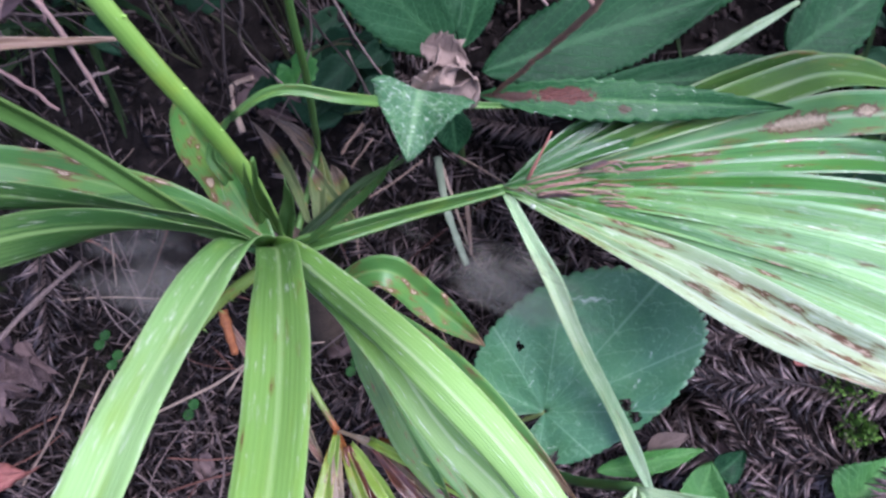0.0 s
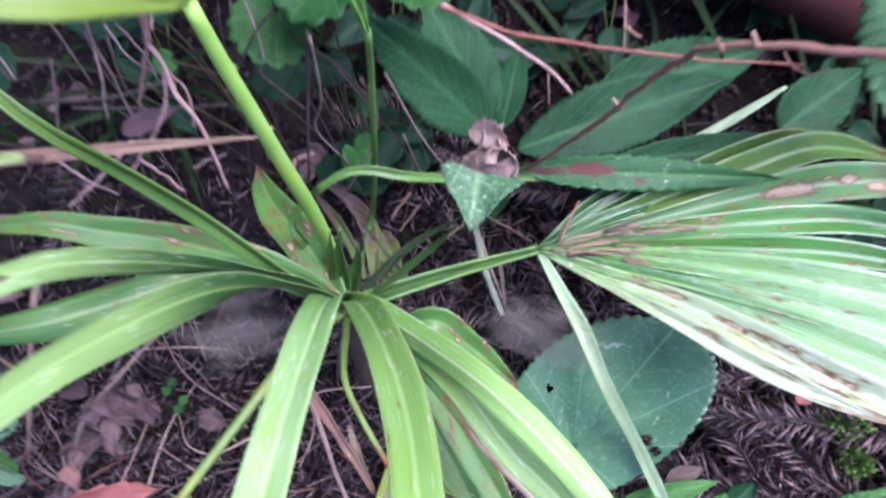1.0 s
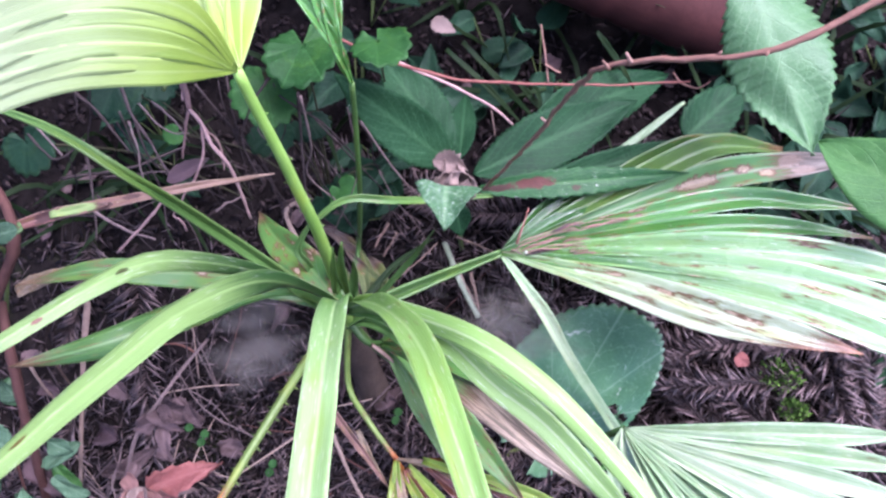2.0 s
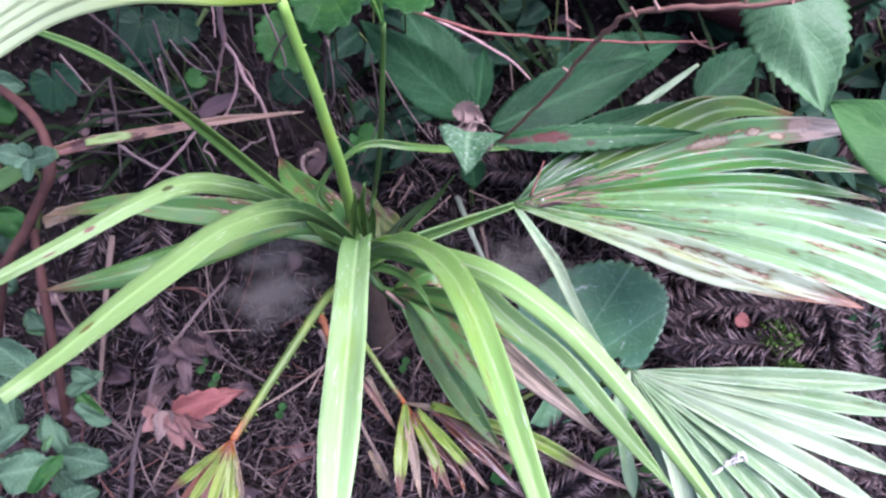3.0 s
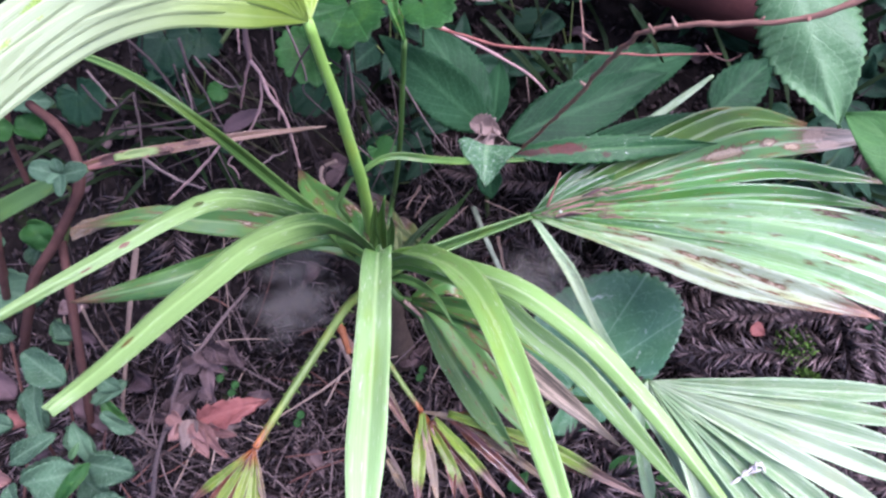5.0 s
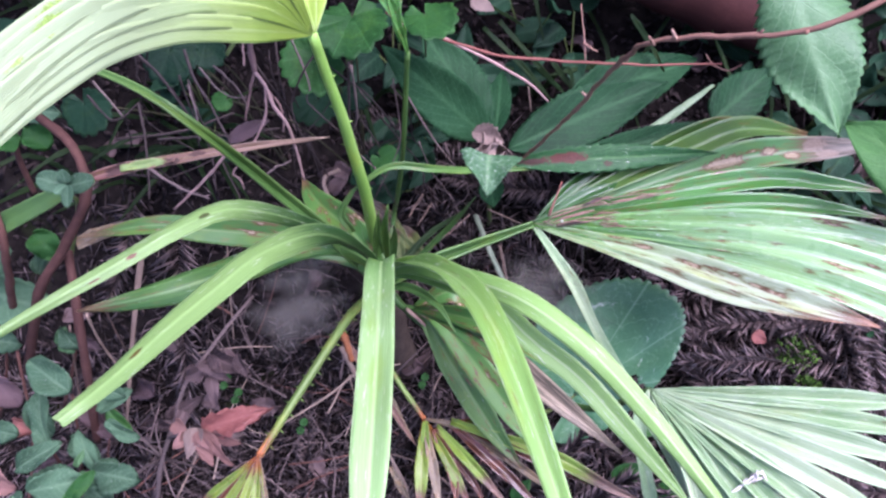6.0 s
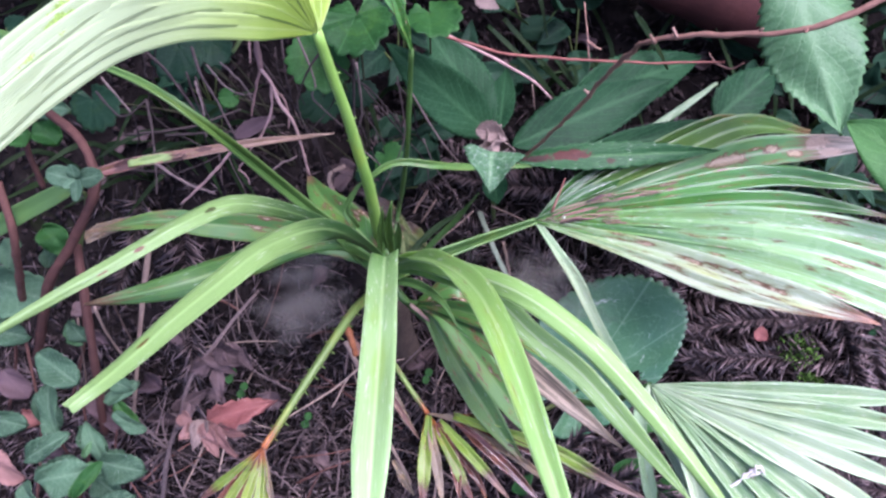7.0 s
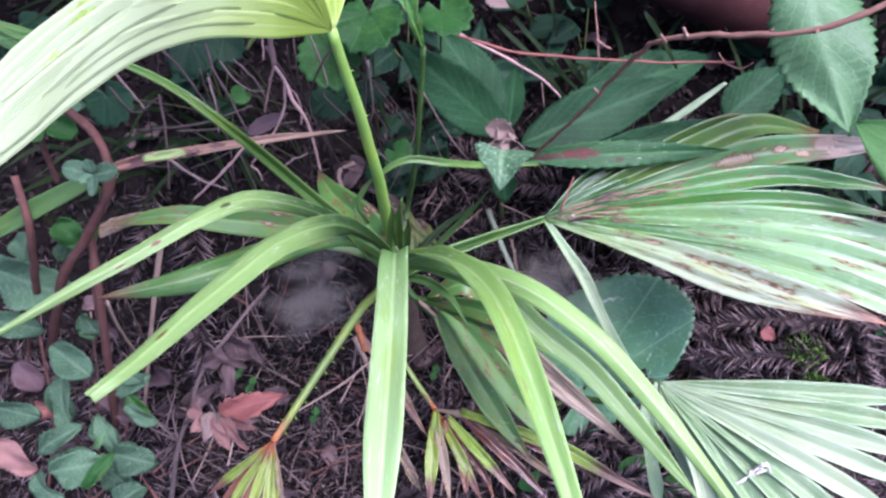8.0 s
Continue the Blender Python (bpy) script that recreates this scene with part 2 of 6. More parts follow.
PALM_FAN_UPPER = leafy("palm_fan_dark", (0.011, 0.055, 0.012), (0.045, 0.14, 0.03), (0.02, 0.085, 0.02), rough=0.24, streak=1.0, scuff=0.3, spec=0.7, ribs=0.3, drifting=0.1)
# Whitened copy of PALM_FAN: sky sheen painted into the lower segments.
PALM_FAN_SHEEN = leafy("palm_fan_painted_sheen", (0.035, 0.14, 0.03), (0.15, 0.33, 0.065), (0.06, 0.19, 0.055), spots=0.62, tip=0.95, rough=0.24, streak=0.9, scuff=0.9, drifting=0.25, far=(0.34, 0.54, 0.28), spec=0.8, ribs=0.3)
PALM_FAN_DRY = leafy("palm_fan_scarred", (0.09, 0.23, 0.06), (0.26, 0.40, 0.16), (0.60, 0.62, 0.50), spots=0.86, tip=0.9, tip_col=(0.24, 0.13, 0.08), rough=0.32, streak=0.6, scuff=1.1, far=(0.42, 0.47, 0.33))
PALM_OLIVE = leafy("palm_fan_olive", (0.03, 0.085, 0.018), (0.085, 0.175, 0.036), (0.14, 0.24, 0.07), spots=0.5, tip=0.95, rough=0.3, streak=0.9, scuff=0.3, drifting=0.15)
PALM_FAN_DEAD = leafy("palm_fan_withering", (0.044, 0.15, 0.0432), (0.106, 0.25, 0.0792), (0.30, 0.30, 0.22), spots=0.7, tip=0.72, tip_col=(0.095, 0.084, 0.066), rough=0.5, streak=0.7, blots=((0.55, 0.50, 0.24, 0.06, (0.09, 0.05, 0.03)), (0.55, 0.50, 0.18, 0.045, (0.21, 0.17, 0.11)), (0.4, 0.63, 0.15, 0.025, (0.08, 0.045, 0.03)), (0.4, 0.63, 0.09, 0.014, (0.21, 0.17, 0.11)), (0.65, 0.69, 0.17, 0.028, (0.09, 0.05, 0.03)), (0.65, 0.69, 0.11, 0.018, (0.21, 0.17, 0.11)), (0.3, 0.76, 0.2, 0.03, (0.13, 0.10, 0.075)), (0.75, 0.80, 0.2, 0.03, (0.13, 0.10, 0.075))))
PALM_HANG = leafy("palm_withered_segment", (0.04, 0.14, 0.035), (0.10, 0.23, 0.06), (0.34, 0.36, 0.2), spots=1.0, tip=0.5, tip_col=(0.18, 0.145, 0.095), rough=0.5, streak=0.9, scuff=0.5)
# Low fan's rib is dark too, painting the shaded gaps between segments.
PALM_PALE = leafy("palm_pale", (0.15, 0.28, 0.115), (0.40, 0.50, 0.31), (0.15, 0.27, 0.11), rough=0.36, streak=0.95, scuff=0.9, spots=0.2, ribs=0.4, drifting=0.12)
# Shaded copy of PALM: the shade is put into its colour.
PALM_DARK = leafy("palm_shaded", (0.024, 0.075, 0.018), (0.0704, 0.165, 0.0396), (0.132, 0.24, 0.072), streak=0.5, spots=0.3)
PALM_ROT = leafy("palm_rotting", (0.075, 0.145, 0.017), (0.2, 0.3, 0.04), (0.40, 0.36, 0.14), spots=0.62, tip=0.74, tip_col=(0.12, 0.06, 0.045), rough=0.24, streak=1.0, foot=(0.26, 0.075, 0.02))
PALM_ROT_END = leafy("palm_rotting_end", (0.10, 0.2, 0.024), (0.24, 0.37, 0.05), (0.44, 0.52, 0.158), spots=0.5, tip=0.66, tip_col=(0.2, 0.125, 0.09), rough=0.3, streak=0.8)
PALM_ROT_FAN = leafy("palm_rotting_fan", (0.09, 0.155, 0.022), (0.23, 0.32, 0.05), (0.30, 0.34, 0.13), spots=0.5, rough=0.26, streak=1.0, foot=(0.24, 0.07, 0.02))
PALM_BROWN = leafy("palm_rotten_wet", (0.04, 0.014, 0.009), (0.14, 0.055, 0.032), (0.24, 0.14, 0.09), rough=0.2, streak=0.9, thin=0.0, spec=0.7, spots=0.4)
PALM_WITHER = leafy("palm_olive_withered", (0.035, 0.06, 0.018), (0.095, 0.13, 0.04), (0.16, 0.17, 0.08), spots=0.5, tip=0.66, tip_col=(0.075, 0.057, 0.044), rough=0.6, streak=1.0, thin=0.1)
PALM_GREY = leafy("palm_dead", (0.075, 0.058, 0.038), (0.26, 0.205, 0.14), (0.34, 0.27, 0.19), spots=0.9, streak=0.8, rough=0.65, thin=0.1)
STALK = leafy("palm_stalk", (0.132, 0.28, 0.036), (0.238, 0.42, 0.0792), (0.317, 0.5, 0.144), thin=0.0, rough=0.42, streak=0.5, scuff=0.3, ribs=0.0)
STALK_MID = leafy("palm_stalk_mid", (0.026, 0.075, 0.015), (0.07, 0.155, 0.03), (0.12, 0.22, 0.055), thin=0.0, rough=0.45, streak=0.8, ribs=0.0, spots=0.3)
STALK_OLD = leafy("palm_stalk_old", (0.088, 0.15, 0.0288), (0.167, 0.26, 0.054), (0.229, 0.32, 0.0936), thin=0.0, rough=0.5, streak=0.6, spots=0.5, tip=0.93, tip_col=(0.35, 0.11, 0.03), ribs=0.0)
# STALK darkened, with its shade put into the colour.
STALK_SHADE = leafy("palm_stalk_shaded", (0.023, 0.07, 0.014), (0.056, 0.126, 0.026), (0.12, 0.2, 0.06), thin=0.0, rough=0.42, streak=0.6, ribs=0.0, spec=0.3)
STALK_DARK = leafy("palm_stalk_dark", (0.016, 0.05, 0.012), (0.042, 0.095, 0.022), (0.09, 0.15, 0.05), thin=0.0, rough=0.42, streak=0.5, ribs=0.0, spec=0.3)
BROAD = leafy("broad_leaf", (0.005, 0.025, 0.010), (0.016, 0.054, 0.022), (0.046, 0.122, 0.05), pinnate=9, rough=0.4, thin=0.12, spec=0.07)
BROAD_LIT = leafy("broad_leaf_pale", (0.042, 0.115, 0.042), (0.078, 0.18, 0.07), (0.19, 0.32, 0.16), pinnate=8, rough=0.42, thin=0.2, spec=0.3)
BROAD_BIG = leafy("broad_leaf_round", (0.042, 0.15, 0.055), (0.095, 0.25, 0.10), (0.26, 0.42, 0.24), pleats=9, streak=0.1, rough=0.34, thin=0.1, spec=0.9, scuff=0.3, drifting=0.1)
BROAD_POWDER = leafy("broad_leaf_powdered", (0.018, 0.085, 0.028), (0.045, 0.145, 0.05), (0.22, 0.36, 0.173), pinnate=7, rough=0.6, scuff=1.05)
BROAD_GRASSY = leafy("broad_leaf_grassy", (0.04, 0.15, 0.025), (0.08, 0.24, 0.04), (0.14, 0.30, 0.08), pinnate=6, rough=0.45, thin=0.2, spec=0.3)
BROAD_RUST = leafy("broad_leaf_rusty", (0.0123, 0.06, 0.0173), (0.0317, 0.11, 0.0302), (0.0792, 0.19, 0.0576), pinnate=10, rough=0.42, thin=0.12, spec=0.2, blots=((0.5, 0.10, 0.2, 0.10, (0.03, 0.014, 0.01)), (0.42, 0.27, 0.2, 0.10, (0.052, 0.018, 0.013)), (0.7, 0.47, 0.10, 0.02, (0.03, 0.02, 0.01))), scuff=0.3)
BROAD_MID = leafy("broad_leaf_fresh", (0.0264, 0.1, 0.0216), (0.0528, 0.165, 0.036), (0.114, 0.26, 0.072), pinnate=7, rough=0.5, thin=0.25, spec=0.3)
CRENATE = leafy("round_leaf", (0.010, 0.050, 0.011), (0.024, 0.094, 0.020), (0.06, 0.17, 0.045), pleats=7, streak=0.1, rough=0.5, thin=0.25, spec=0.15)
# Darkened leaf copies for the bank: its shade is put into their colour.
UNDER = leafy("undergrowth_leaf_shaded", (0.006, 0.022, 0.012), (0.015, 0.048, 0.024), (0.03, 0.08, 0.036), pinnate=7, rough=0.5, thin=0.1, spec=0.12)
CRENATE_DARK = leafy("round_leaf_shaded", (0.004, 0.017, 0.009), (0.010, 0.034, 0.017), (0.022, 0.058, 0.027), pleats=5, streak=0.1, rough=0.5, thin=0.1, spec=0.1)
HERB = leafy("herb_leaf", (0.024, 0.062, 0.032), (0.06, 0.13, 0.068), (0.14, 0.23, 0.13), pinnate=8, rough=0.7, thin=0.2, spec=0.25, scuff=0.25)
HERB_PURPLE = leafy("herb_leaf_purple", (0.06, 0.04, 0.045), (0.13, 0.085, 0.09), (0.16, 0.11, 0.11), pinnate=8, rough=0.65, spec=0.2)
RED = leafy("red_leaf", (0.20, 0.07, 0.06), (0.36, 0.155, 0.12), (0.28, 0.12, 0.10), pinnate=9, rough=0.65, thin=0.2, spec=0.2, scuff=0.3)
DEADLEAF = leafy("dead_leaf", (0.036, 0.024, 0.024), (0.12, 0.083, 0.08), (0.15, 0.11, 0.105), pinnate=8, rough=0.75, thin=0.1, spec=0.15)
RED_PALE = leafy("red_leaf_faded", (0.12, 0.062, 0.055), (0.28, 0.16, 0.135), (0.2, 0.11, 0.09), pinnate=7, rough=0.7, thin=0.2, spec=0.15)
DEADPALE = leafy("dead_leaf_pale", (0.085, 0.058, 0.048), (0.25, 0.185, 0.15), (0.17, 0.125, 0.105), pinnate=6, rough=0.8, thin=0.1)
STRAP_DEAD = leafy("strap_leaf_dying", (0.05, 0.02, 0.016), (0.15, 0.062, 0.048), (0.40, 0.31, 0.23), rough=0.55, streak=1.0, spots=0.6, thin=0.1, far=(0.25, 0.175, 0.115), drifting=0.0, blots=((0.4, 0.13, 0.45, 0.05, (0.045, 0.02, 0.016)), (0.7, 0.34, 0.3, 0.035, (0.05, 0.026, 0.02)), (0.3, 0.45, 0.25, 0.03, (0.06, 0.03, 0.022))))
FLAKE_RED = leafy("dry_flake_red", (0.08, 0.036, 0.026), (0.21, 0.115, 0.085), (0.34, 0.25, 0.19), rough=0.75, streak=1.0, thin=0.0, spots=0.7, drifting=0.0)
STRAP_GREEN = leafy("strap_leaf_patch", (0.10, 0.17, 0.05), (0.18, 0.27, 0.08), (0.25, 0.32, 0.14), rough=0.5, streak=0.6, tip=0.8, tip_col=(0.12, 0.07, 0.05), thin=0.1)
# Grass taken near black, with the bank's shade in its colour.
GRASS = leafy("grass_blade", (0.007, 0.020, 0.007), (0.018, 0.038, 0.013), (0.035, 0.058, 0.024), rough=0.5, spec=0.12)
TWIG = woody("twig_bark", (0.15, 0.09, 0.08), (0.38, 0.25, 0.22), 90)
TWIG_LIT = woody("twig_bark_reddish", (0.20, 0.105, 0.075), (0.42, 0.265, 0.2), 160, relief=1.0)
TWIG_RED = woody("twig_red", (0.13, 0.045, 0.035), (0.26, 0.11, 0.085), 90, rough=0.7)
TWIG_GREY = woody("twig_grey", (0.04, 0.029, 0.027), (0.16, 0.12, 0.108), 90)
# STALK_HERB darkened: bank shade put into the stalk colour.
STALK_DIM = woody("shaded_stalk", (0.02, 0.022, 0.012), (0.06, 0.06, 0.03), 90)
# Darkest twig bark; on the bank twigs it holds their shade too.
TWIG_DIM = woody("twig_darkened", (0.012, 0.009, 0.009), (0.05, 0.038, 0.035), 90)
STEM_RED = woody("stem_reddish", (0.065, 0.030, 0.024), (0.175, 0.085, 0.062), 120, relief=1.0)
STRAW = woody("straw", (0.13, 0.09, 0.07), (0.33, 0.25, 0.19), 80, rough=0.7)
NEEDLE = woody("dead_needles", (0.010, 0.007, 0.007), (0.20, 0.148, 0.138), 120, rough=0.32, island=True, relief=0.3, spec=0.5)
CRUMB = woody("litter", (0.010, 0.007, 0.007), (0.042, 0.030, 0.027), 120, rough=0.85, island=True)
LOG = woody("log_bark", (0.03, 0.009, 0.008), (0.085, 0.028, 0.023), 30)
MOSS = woody("moss", (0.04, 0.09, 0.014), (0.11, 0.21, 0.035), 90, rough=0.9, island=True)
FIBRE = woody("crown_fibre", (0.025, 0.019, 0.014), (0.09, 0.066, 0.048), 60, rough=0.95, relief=1.0)
STEM_PALE = woody("stem_pale", (0.15, 0.19, 0.13), (0.36, 0.40, 0.30), 70, rough=0.6)
STUB = woody("stub_orange", (0.12, 0.035, 0.014), (0.36, 0.15, 0.06), 60, rough=0.6)
STALK_HERB = woody("herb_stalk", (0.07, 0.11, 0.03), (0.15, 0.19, 0.06), 90, rough=0.6)
SOIL = soil()


def webbing():
    m, nt, bsdf, coords, rnd = begin("spider_silk")
    sep = nt.nodes.new("ShaderNodeSeparateXYZ")
    nt.links.new(coords.outputs["UV"], sep.inputs[0])
    du, dv = calc(nt, "SUBTRACT", sep.outputs[0], 0.5), calc(nt, "SUBTRACT", sep.outputs[1], 0.5)
    cloud = grain(nt, coords.outputs["Object"], 22.0, 4.0, 0.6)
    far = calc(nt, "ADD", calc(nt, "SQRT", calc(nt, "ADD", calc(nt, "MULTIPLY", du, du), calc(nt, "MULTIPLY", dv, dv))), calc(nt, "MULTIPLY", calc(nt, "SUBTRACT", cloud, 0.5), 0.95))
    rim = step(nt, far, 0.46, 0.0)
    threads = grain(nt, vector(nt, calc(nt, "MULTIPLY", sep.outputs[0], 90.0), calc(nt, "MULTIPLY", sep.outputs[1], 7.0)), 1.0, 3.0)
    dense = calc(nt, "MULTIPLY", rim, calc(nt, "ADD", 0.27, calc(nt, "MULTIPLY", step(nt, threads, 0.45, 0.8), 0.06)))
    bsdf.inputs["Base Color"].default_value = (0.74, 0.67, 0.55, 1)
    bsdf.inputs["Roughness"].default_value = 0.9
    clear = nt.nodes.new("ShaderNodeBsdfTransparent")
    mixer = nt.nodes.new("ShaderNodeMixShader")
    put(nt, dense, mixer.inputs[0])
    glow, both = nt.nodes.new("ShaderNodeBsdfTranslucent"), nt.nodes.new("ShaderNodeMixShader")
    glow.inputs["Color"].default_value = (0.74, 0.67, 0.55, 1)
    nt.links.new(bsdf.outputs[0], both.inputs[1]), nt.links.new(glow.outputs[0], both.inputs[2])
    nt.links.new(clear.outputs[0], mixer.inputs[1]), nt.links.new(both.outputs[0], mixer.inputs[2])
    nt.links.new(mixer.outputs[0], nt.nodes["Material Output"].inputs["Surface"])
    return m


WEB = webbing()
WHITE = woody("pale_scrap", (0.5, 0.48, 0.42), (0.72, 0.70, 0.64), 90)

# ---- mesh helpers ----
rng = np.random.default_rng(7)


def thing(name, at, label, category, group="", kind=""):
    ob = tagged(new(name), label, category, group, kind)
    ob.location = at
    return ob


def adopt(ob, parent):
    if parent is not None:
        ob.parent = parent
        if parent.parent is None:
            ob.matrix_parent_inverse = Matrix.Translation(parent.location).inverted()
    return ob


def part(name, verts, faces, mat, parent=None, label="", uvs=None):
    me = bpy.data.meshes.new(name)
    me.from_pydata([tuple(map(float, v)) for v in verts], [], faces)
    me.materials.append(mat)
    me.polygons.foreach_set("use_smooth", [True] * len(me.polygons))
    if uvs is not None:
        layer = me.uv_layers.new(name="UVMap")
        idx = np.zeros(len(me.loops), np.int32)
        me.loops.foreach_get("vertex_index", idx)
        layer.data.foreach_set("uv", np.asarray(uvs, np.float32)[idx].ravel())
    ob = new(name, me)
    if label:
        ob["label"] = label
    return adopt(ob, parent)


def smooth_path(pts, n):
    """n points along a Catmull-Rom curve, evenly spaced."""
    p = np.array(pts, float)
    if len(p) == 2:
        return p[0] + (p[1] - p[0]) * np.linspace(0, 1, n)[:, None]
    p = np.vstack([2 * p[0] - p[1], p, 2 * p[-1] - p[-2]])
    out = []
    for i in range(1, len(p) - 2):
        a, b, c, d = p[i - 1 : i + 3]
        for s in np.linspace(0, 1, 12, endpoint=False):
            out.append(0.5 * (2 * b + (c - a) * s + (2 * a - 5 * b + 4 * c - d) * s**2 + (3 * b - a - 3 * c + d) * s**3))
    out = np.array(out + [p[-2]])
    length = np.r_[0, np.cumsum(np.linalg.norm(np.diff(out, axis=0), axis=1))]
    at = np.linspace(0, length[-1], n)
    return np.stack([np.interp(at, length, out[:, k]) for k in range(3)], 1)


def unit(v):
    v = np.asarray(v, float)
    return v / (np.linalg.norm(v, axis=-1, keepdims=True) + 1e-12)


def sheet(name, grid, mat, parent=None, thick=0.0005, label=""):
    """A thin closed leaf from an n x m grid of points."""
    n, m, _ = grid.shape
    nor = unit(np.cross(np.gradient(grid, axis=1), np.gradient(grid, axis=0)))
    top, low = (grid + nor * thick / 2).reshape(-1, 3), (grid - nor * thick / 2).reshape(-1, 3)
    uv = np.stack(np.meshgrid(np.linspace(0, 1, n), np.linspace(0, 1, m), indexing="ij")[::-1], -1).reshape(-1, 2)
    k, faces = n * m, []
    for i in range(n - 1):
        for j in range(m - 1):
            a, b, c, d = i * m + j, i * m + j + 1, (i + 1) * m + j + 1, (i + 1) * m + j
            faces += [(a, b, c, d), (k + d, k + c, k + b, k + a)]
        for j, flip in ((0, 1), (m - 1, 0)):
            a, d = i * m + j, (i + 1) * m + j
            faces.append((a, d, k + d, k + a) if flip else (d, a, k + a, k + d))
    for j in range(m - 1):
        a, b = j, j + 1
        faces.append((b, a, k + a, k + b))
        a, b = (n - 1) * m + j, (n - 1) * m + j + 1
        faces.append((a, b, k + b, k + a))
    return part(name, np.vstack([top, low]), faces, mat, parent, label, np.vstack([uv, uv]))


UPWARD = (0.0, -0.45, 0.9)


def blade(name, pts, width, mat, parent=None, face=UPWARD, fold=0.22, base=0.35, full=0.2, point=0.6, tipw=0.03, n=30, m=9, twist=(0, 0), wave=0.0015, thick=0.0006, across=None, label=""):
    """A strap-shaped leaf segment along pts: folded by fold, widening from base to full, tapering from point on."""
    sp = smooth_path(pts, n)
    tan = unit(np.gradient(sp, axis=0))
    side = unit(np.cross(tan, np.asarray(face, float)))
    if across is not None:
        hint = np.broadcast_to(np.asarray(across, float), (n, 3))
        side = unit(hint - tan * (tan * hint).sum(1, keepdims=True))
    nor = np.cross(side, tan)
    s = np.linspace(0, 1, n)
    w = base + (1 - base) * np.clip(s / full, 0, 1) ** 0.8
    w *= 1 - (1 - tipw) * np.clip((s - point) / (1 - point), 0, 1) ** 1.7
    ang = np.radians(twist[0] + (twist[1] - twist[0]) * np.clip(s / (twist[2] if len(twist) > 2 else 1.0), 0, 1))[:, None]
    side, nor = side * np.cos(ang) + nor * np.sin(ang), nor * np.cos(ang) - side * np.sin(ang)
    u = np.linspace(-1, 1, m)
    ph = rng.uniform(0, 6, 3)
    ripple = wave * (np.sin(9 * s[:, None] + ph[0] + 1.1 * u) + 0.6 * np.sin(23 * s[:, None] + ph[1] + 2 * u)) * np.abs(u)
    half = (w * width / 2)[:, None]
    g = sp[:, None] + side[:, None] * (half * u * math.cos(math.atan(fold)))[..., None] + nor[:, None] * (half * np.abs(u) * fold + ripple)[..., None]
    return sheet(name, g, mat, parent, thick, label)


def broad(name, base, tip, width, mat, parent=None, face=UPWARD, teeth=24, tooth=0.1, kind="lance", droop=0.08, cup=0.18, wave=0.04, n=97, m=13, halves=(1.0, 1.0), label=""):
    """A broad leaf with a toothed margin: kind lance, ovate, heart or round."""
    base, tip = np.array(base, float), np.array(tip, float)
    length = np.linalg.norm(tip - base)
    ahead = unit(tip - base)
    side = unit(np.cross(ahead, np.asarray(face, float)))
    nor = np.cross(side, ahead)
    s = np.linspace(0, 1, n)
    if kind == "lance":
        w = np.sin(np.pi * s**0.8) ** 0.9
    elif kind == "ovate":
        w = np.sin(np.pi * s**0.62) ** 0.75
    elif kind == "heart":
        w = np.where(s < 0.22, 0.55 + 0.45 * np.sin(np.pi * s / 0.44), 1.0) * np.clip(1 - ((s - 0.22) / 0.78).clip(0, 1) ** 1.5, 0, 1)
    elif kind == "delta":
        w = (1 - s) ** 0.85 * np.clip(0.75 + 2.5 * s, 0, 1)
    else:
        w = np.sqrt(np.clip(1 - (2 * s - 1) ** 2, 0, 1))
    saw = (s * teeth) % 1.0
    w = np.maximum(w * (1 - tooth * (1 - saw if kind != "round" else np.abs(2 * saw - 1) ** 2)), 0.012)
    u = np.linspace(-1, 1, m)
    ph = rng.uniform(0, 6, 2)
    curve = -droop * length * (s**2) + 0.25 * droop * length * s
    lift = cup * np.abs(u) ** 1.3 * (w * width / 2)[:, None] + wave * width * np.sin(7 * s[:, None] + ph[0] + 2.2 * u) * np.abs(u) + 0.004 * width * np.sin(31 * s[:, None] + ph[1] - 7 * np.abs(u))
    g = base + (ahead * (s * length)[:, None])[:, None] + side * ((w * width / 2)[:, None] * u * np.where(u < 0, *halves))[..., None] + nor * (curve[:, None] + lift)[..., None]
    if kind == "heart":
        g -= ahead * ((0.2 * length * np.abs(u) ** 1.5)[None, :] * (1 - s[:, None]) ** 4)[..., None]
    return sheet(name, g, mat, parent, 0.0005, label)


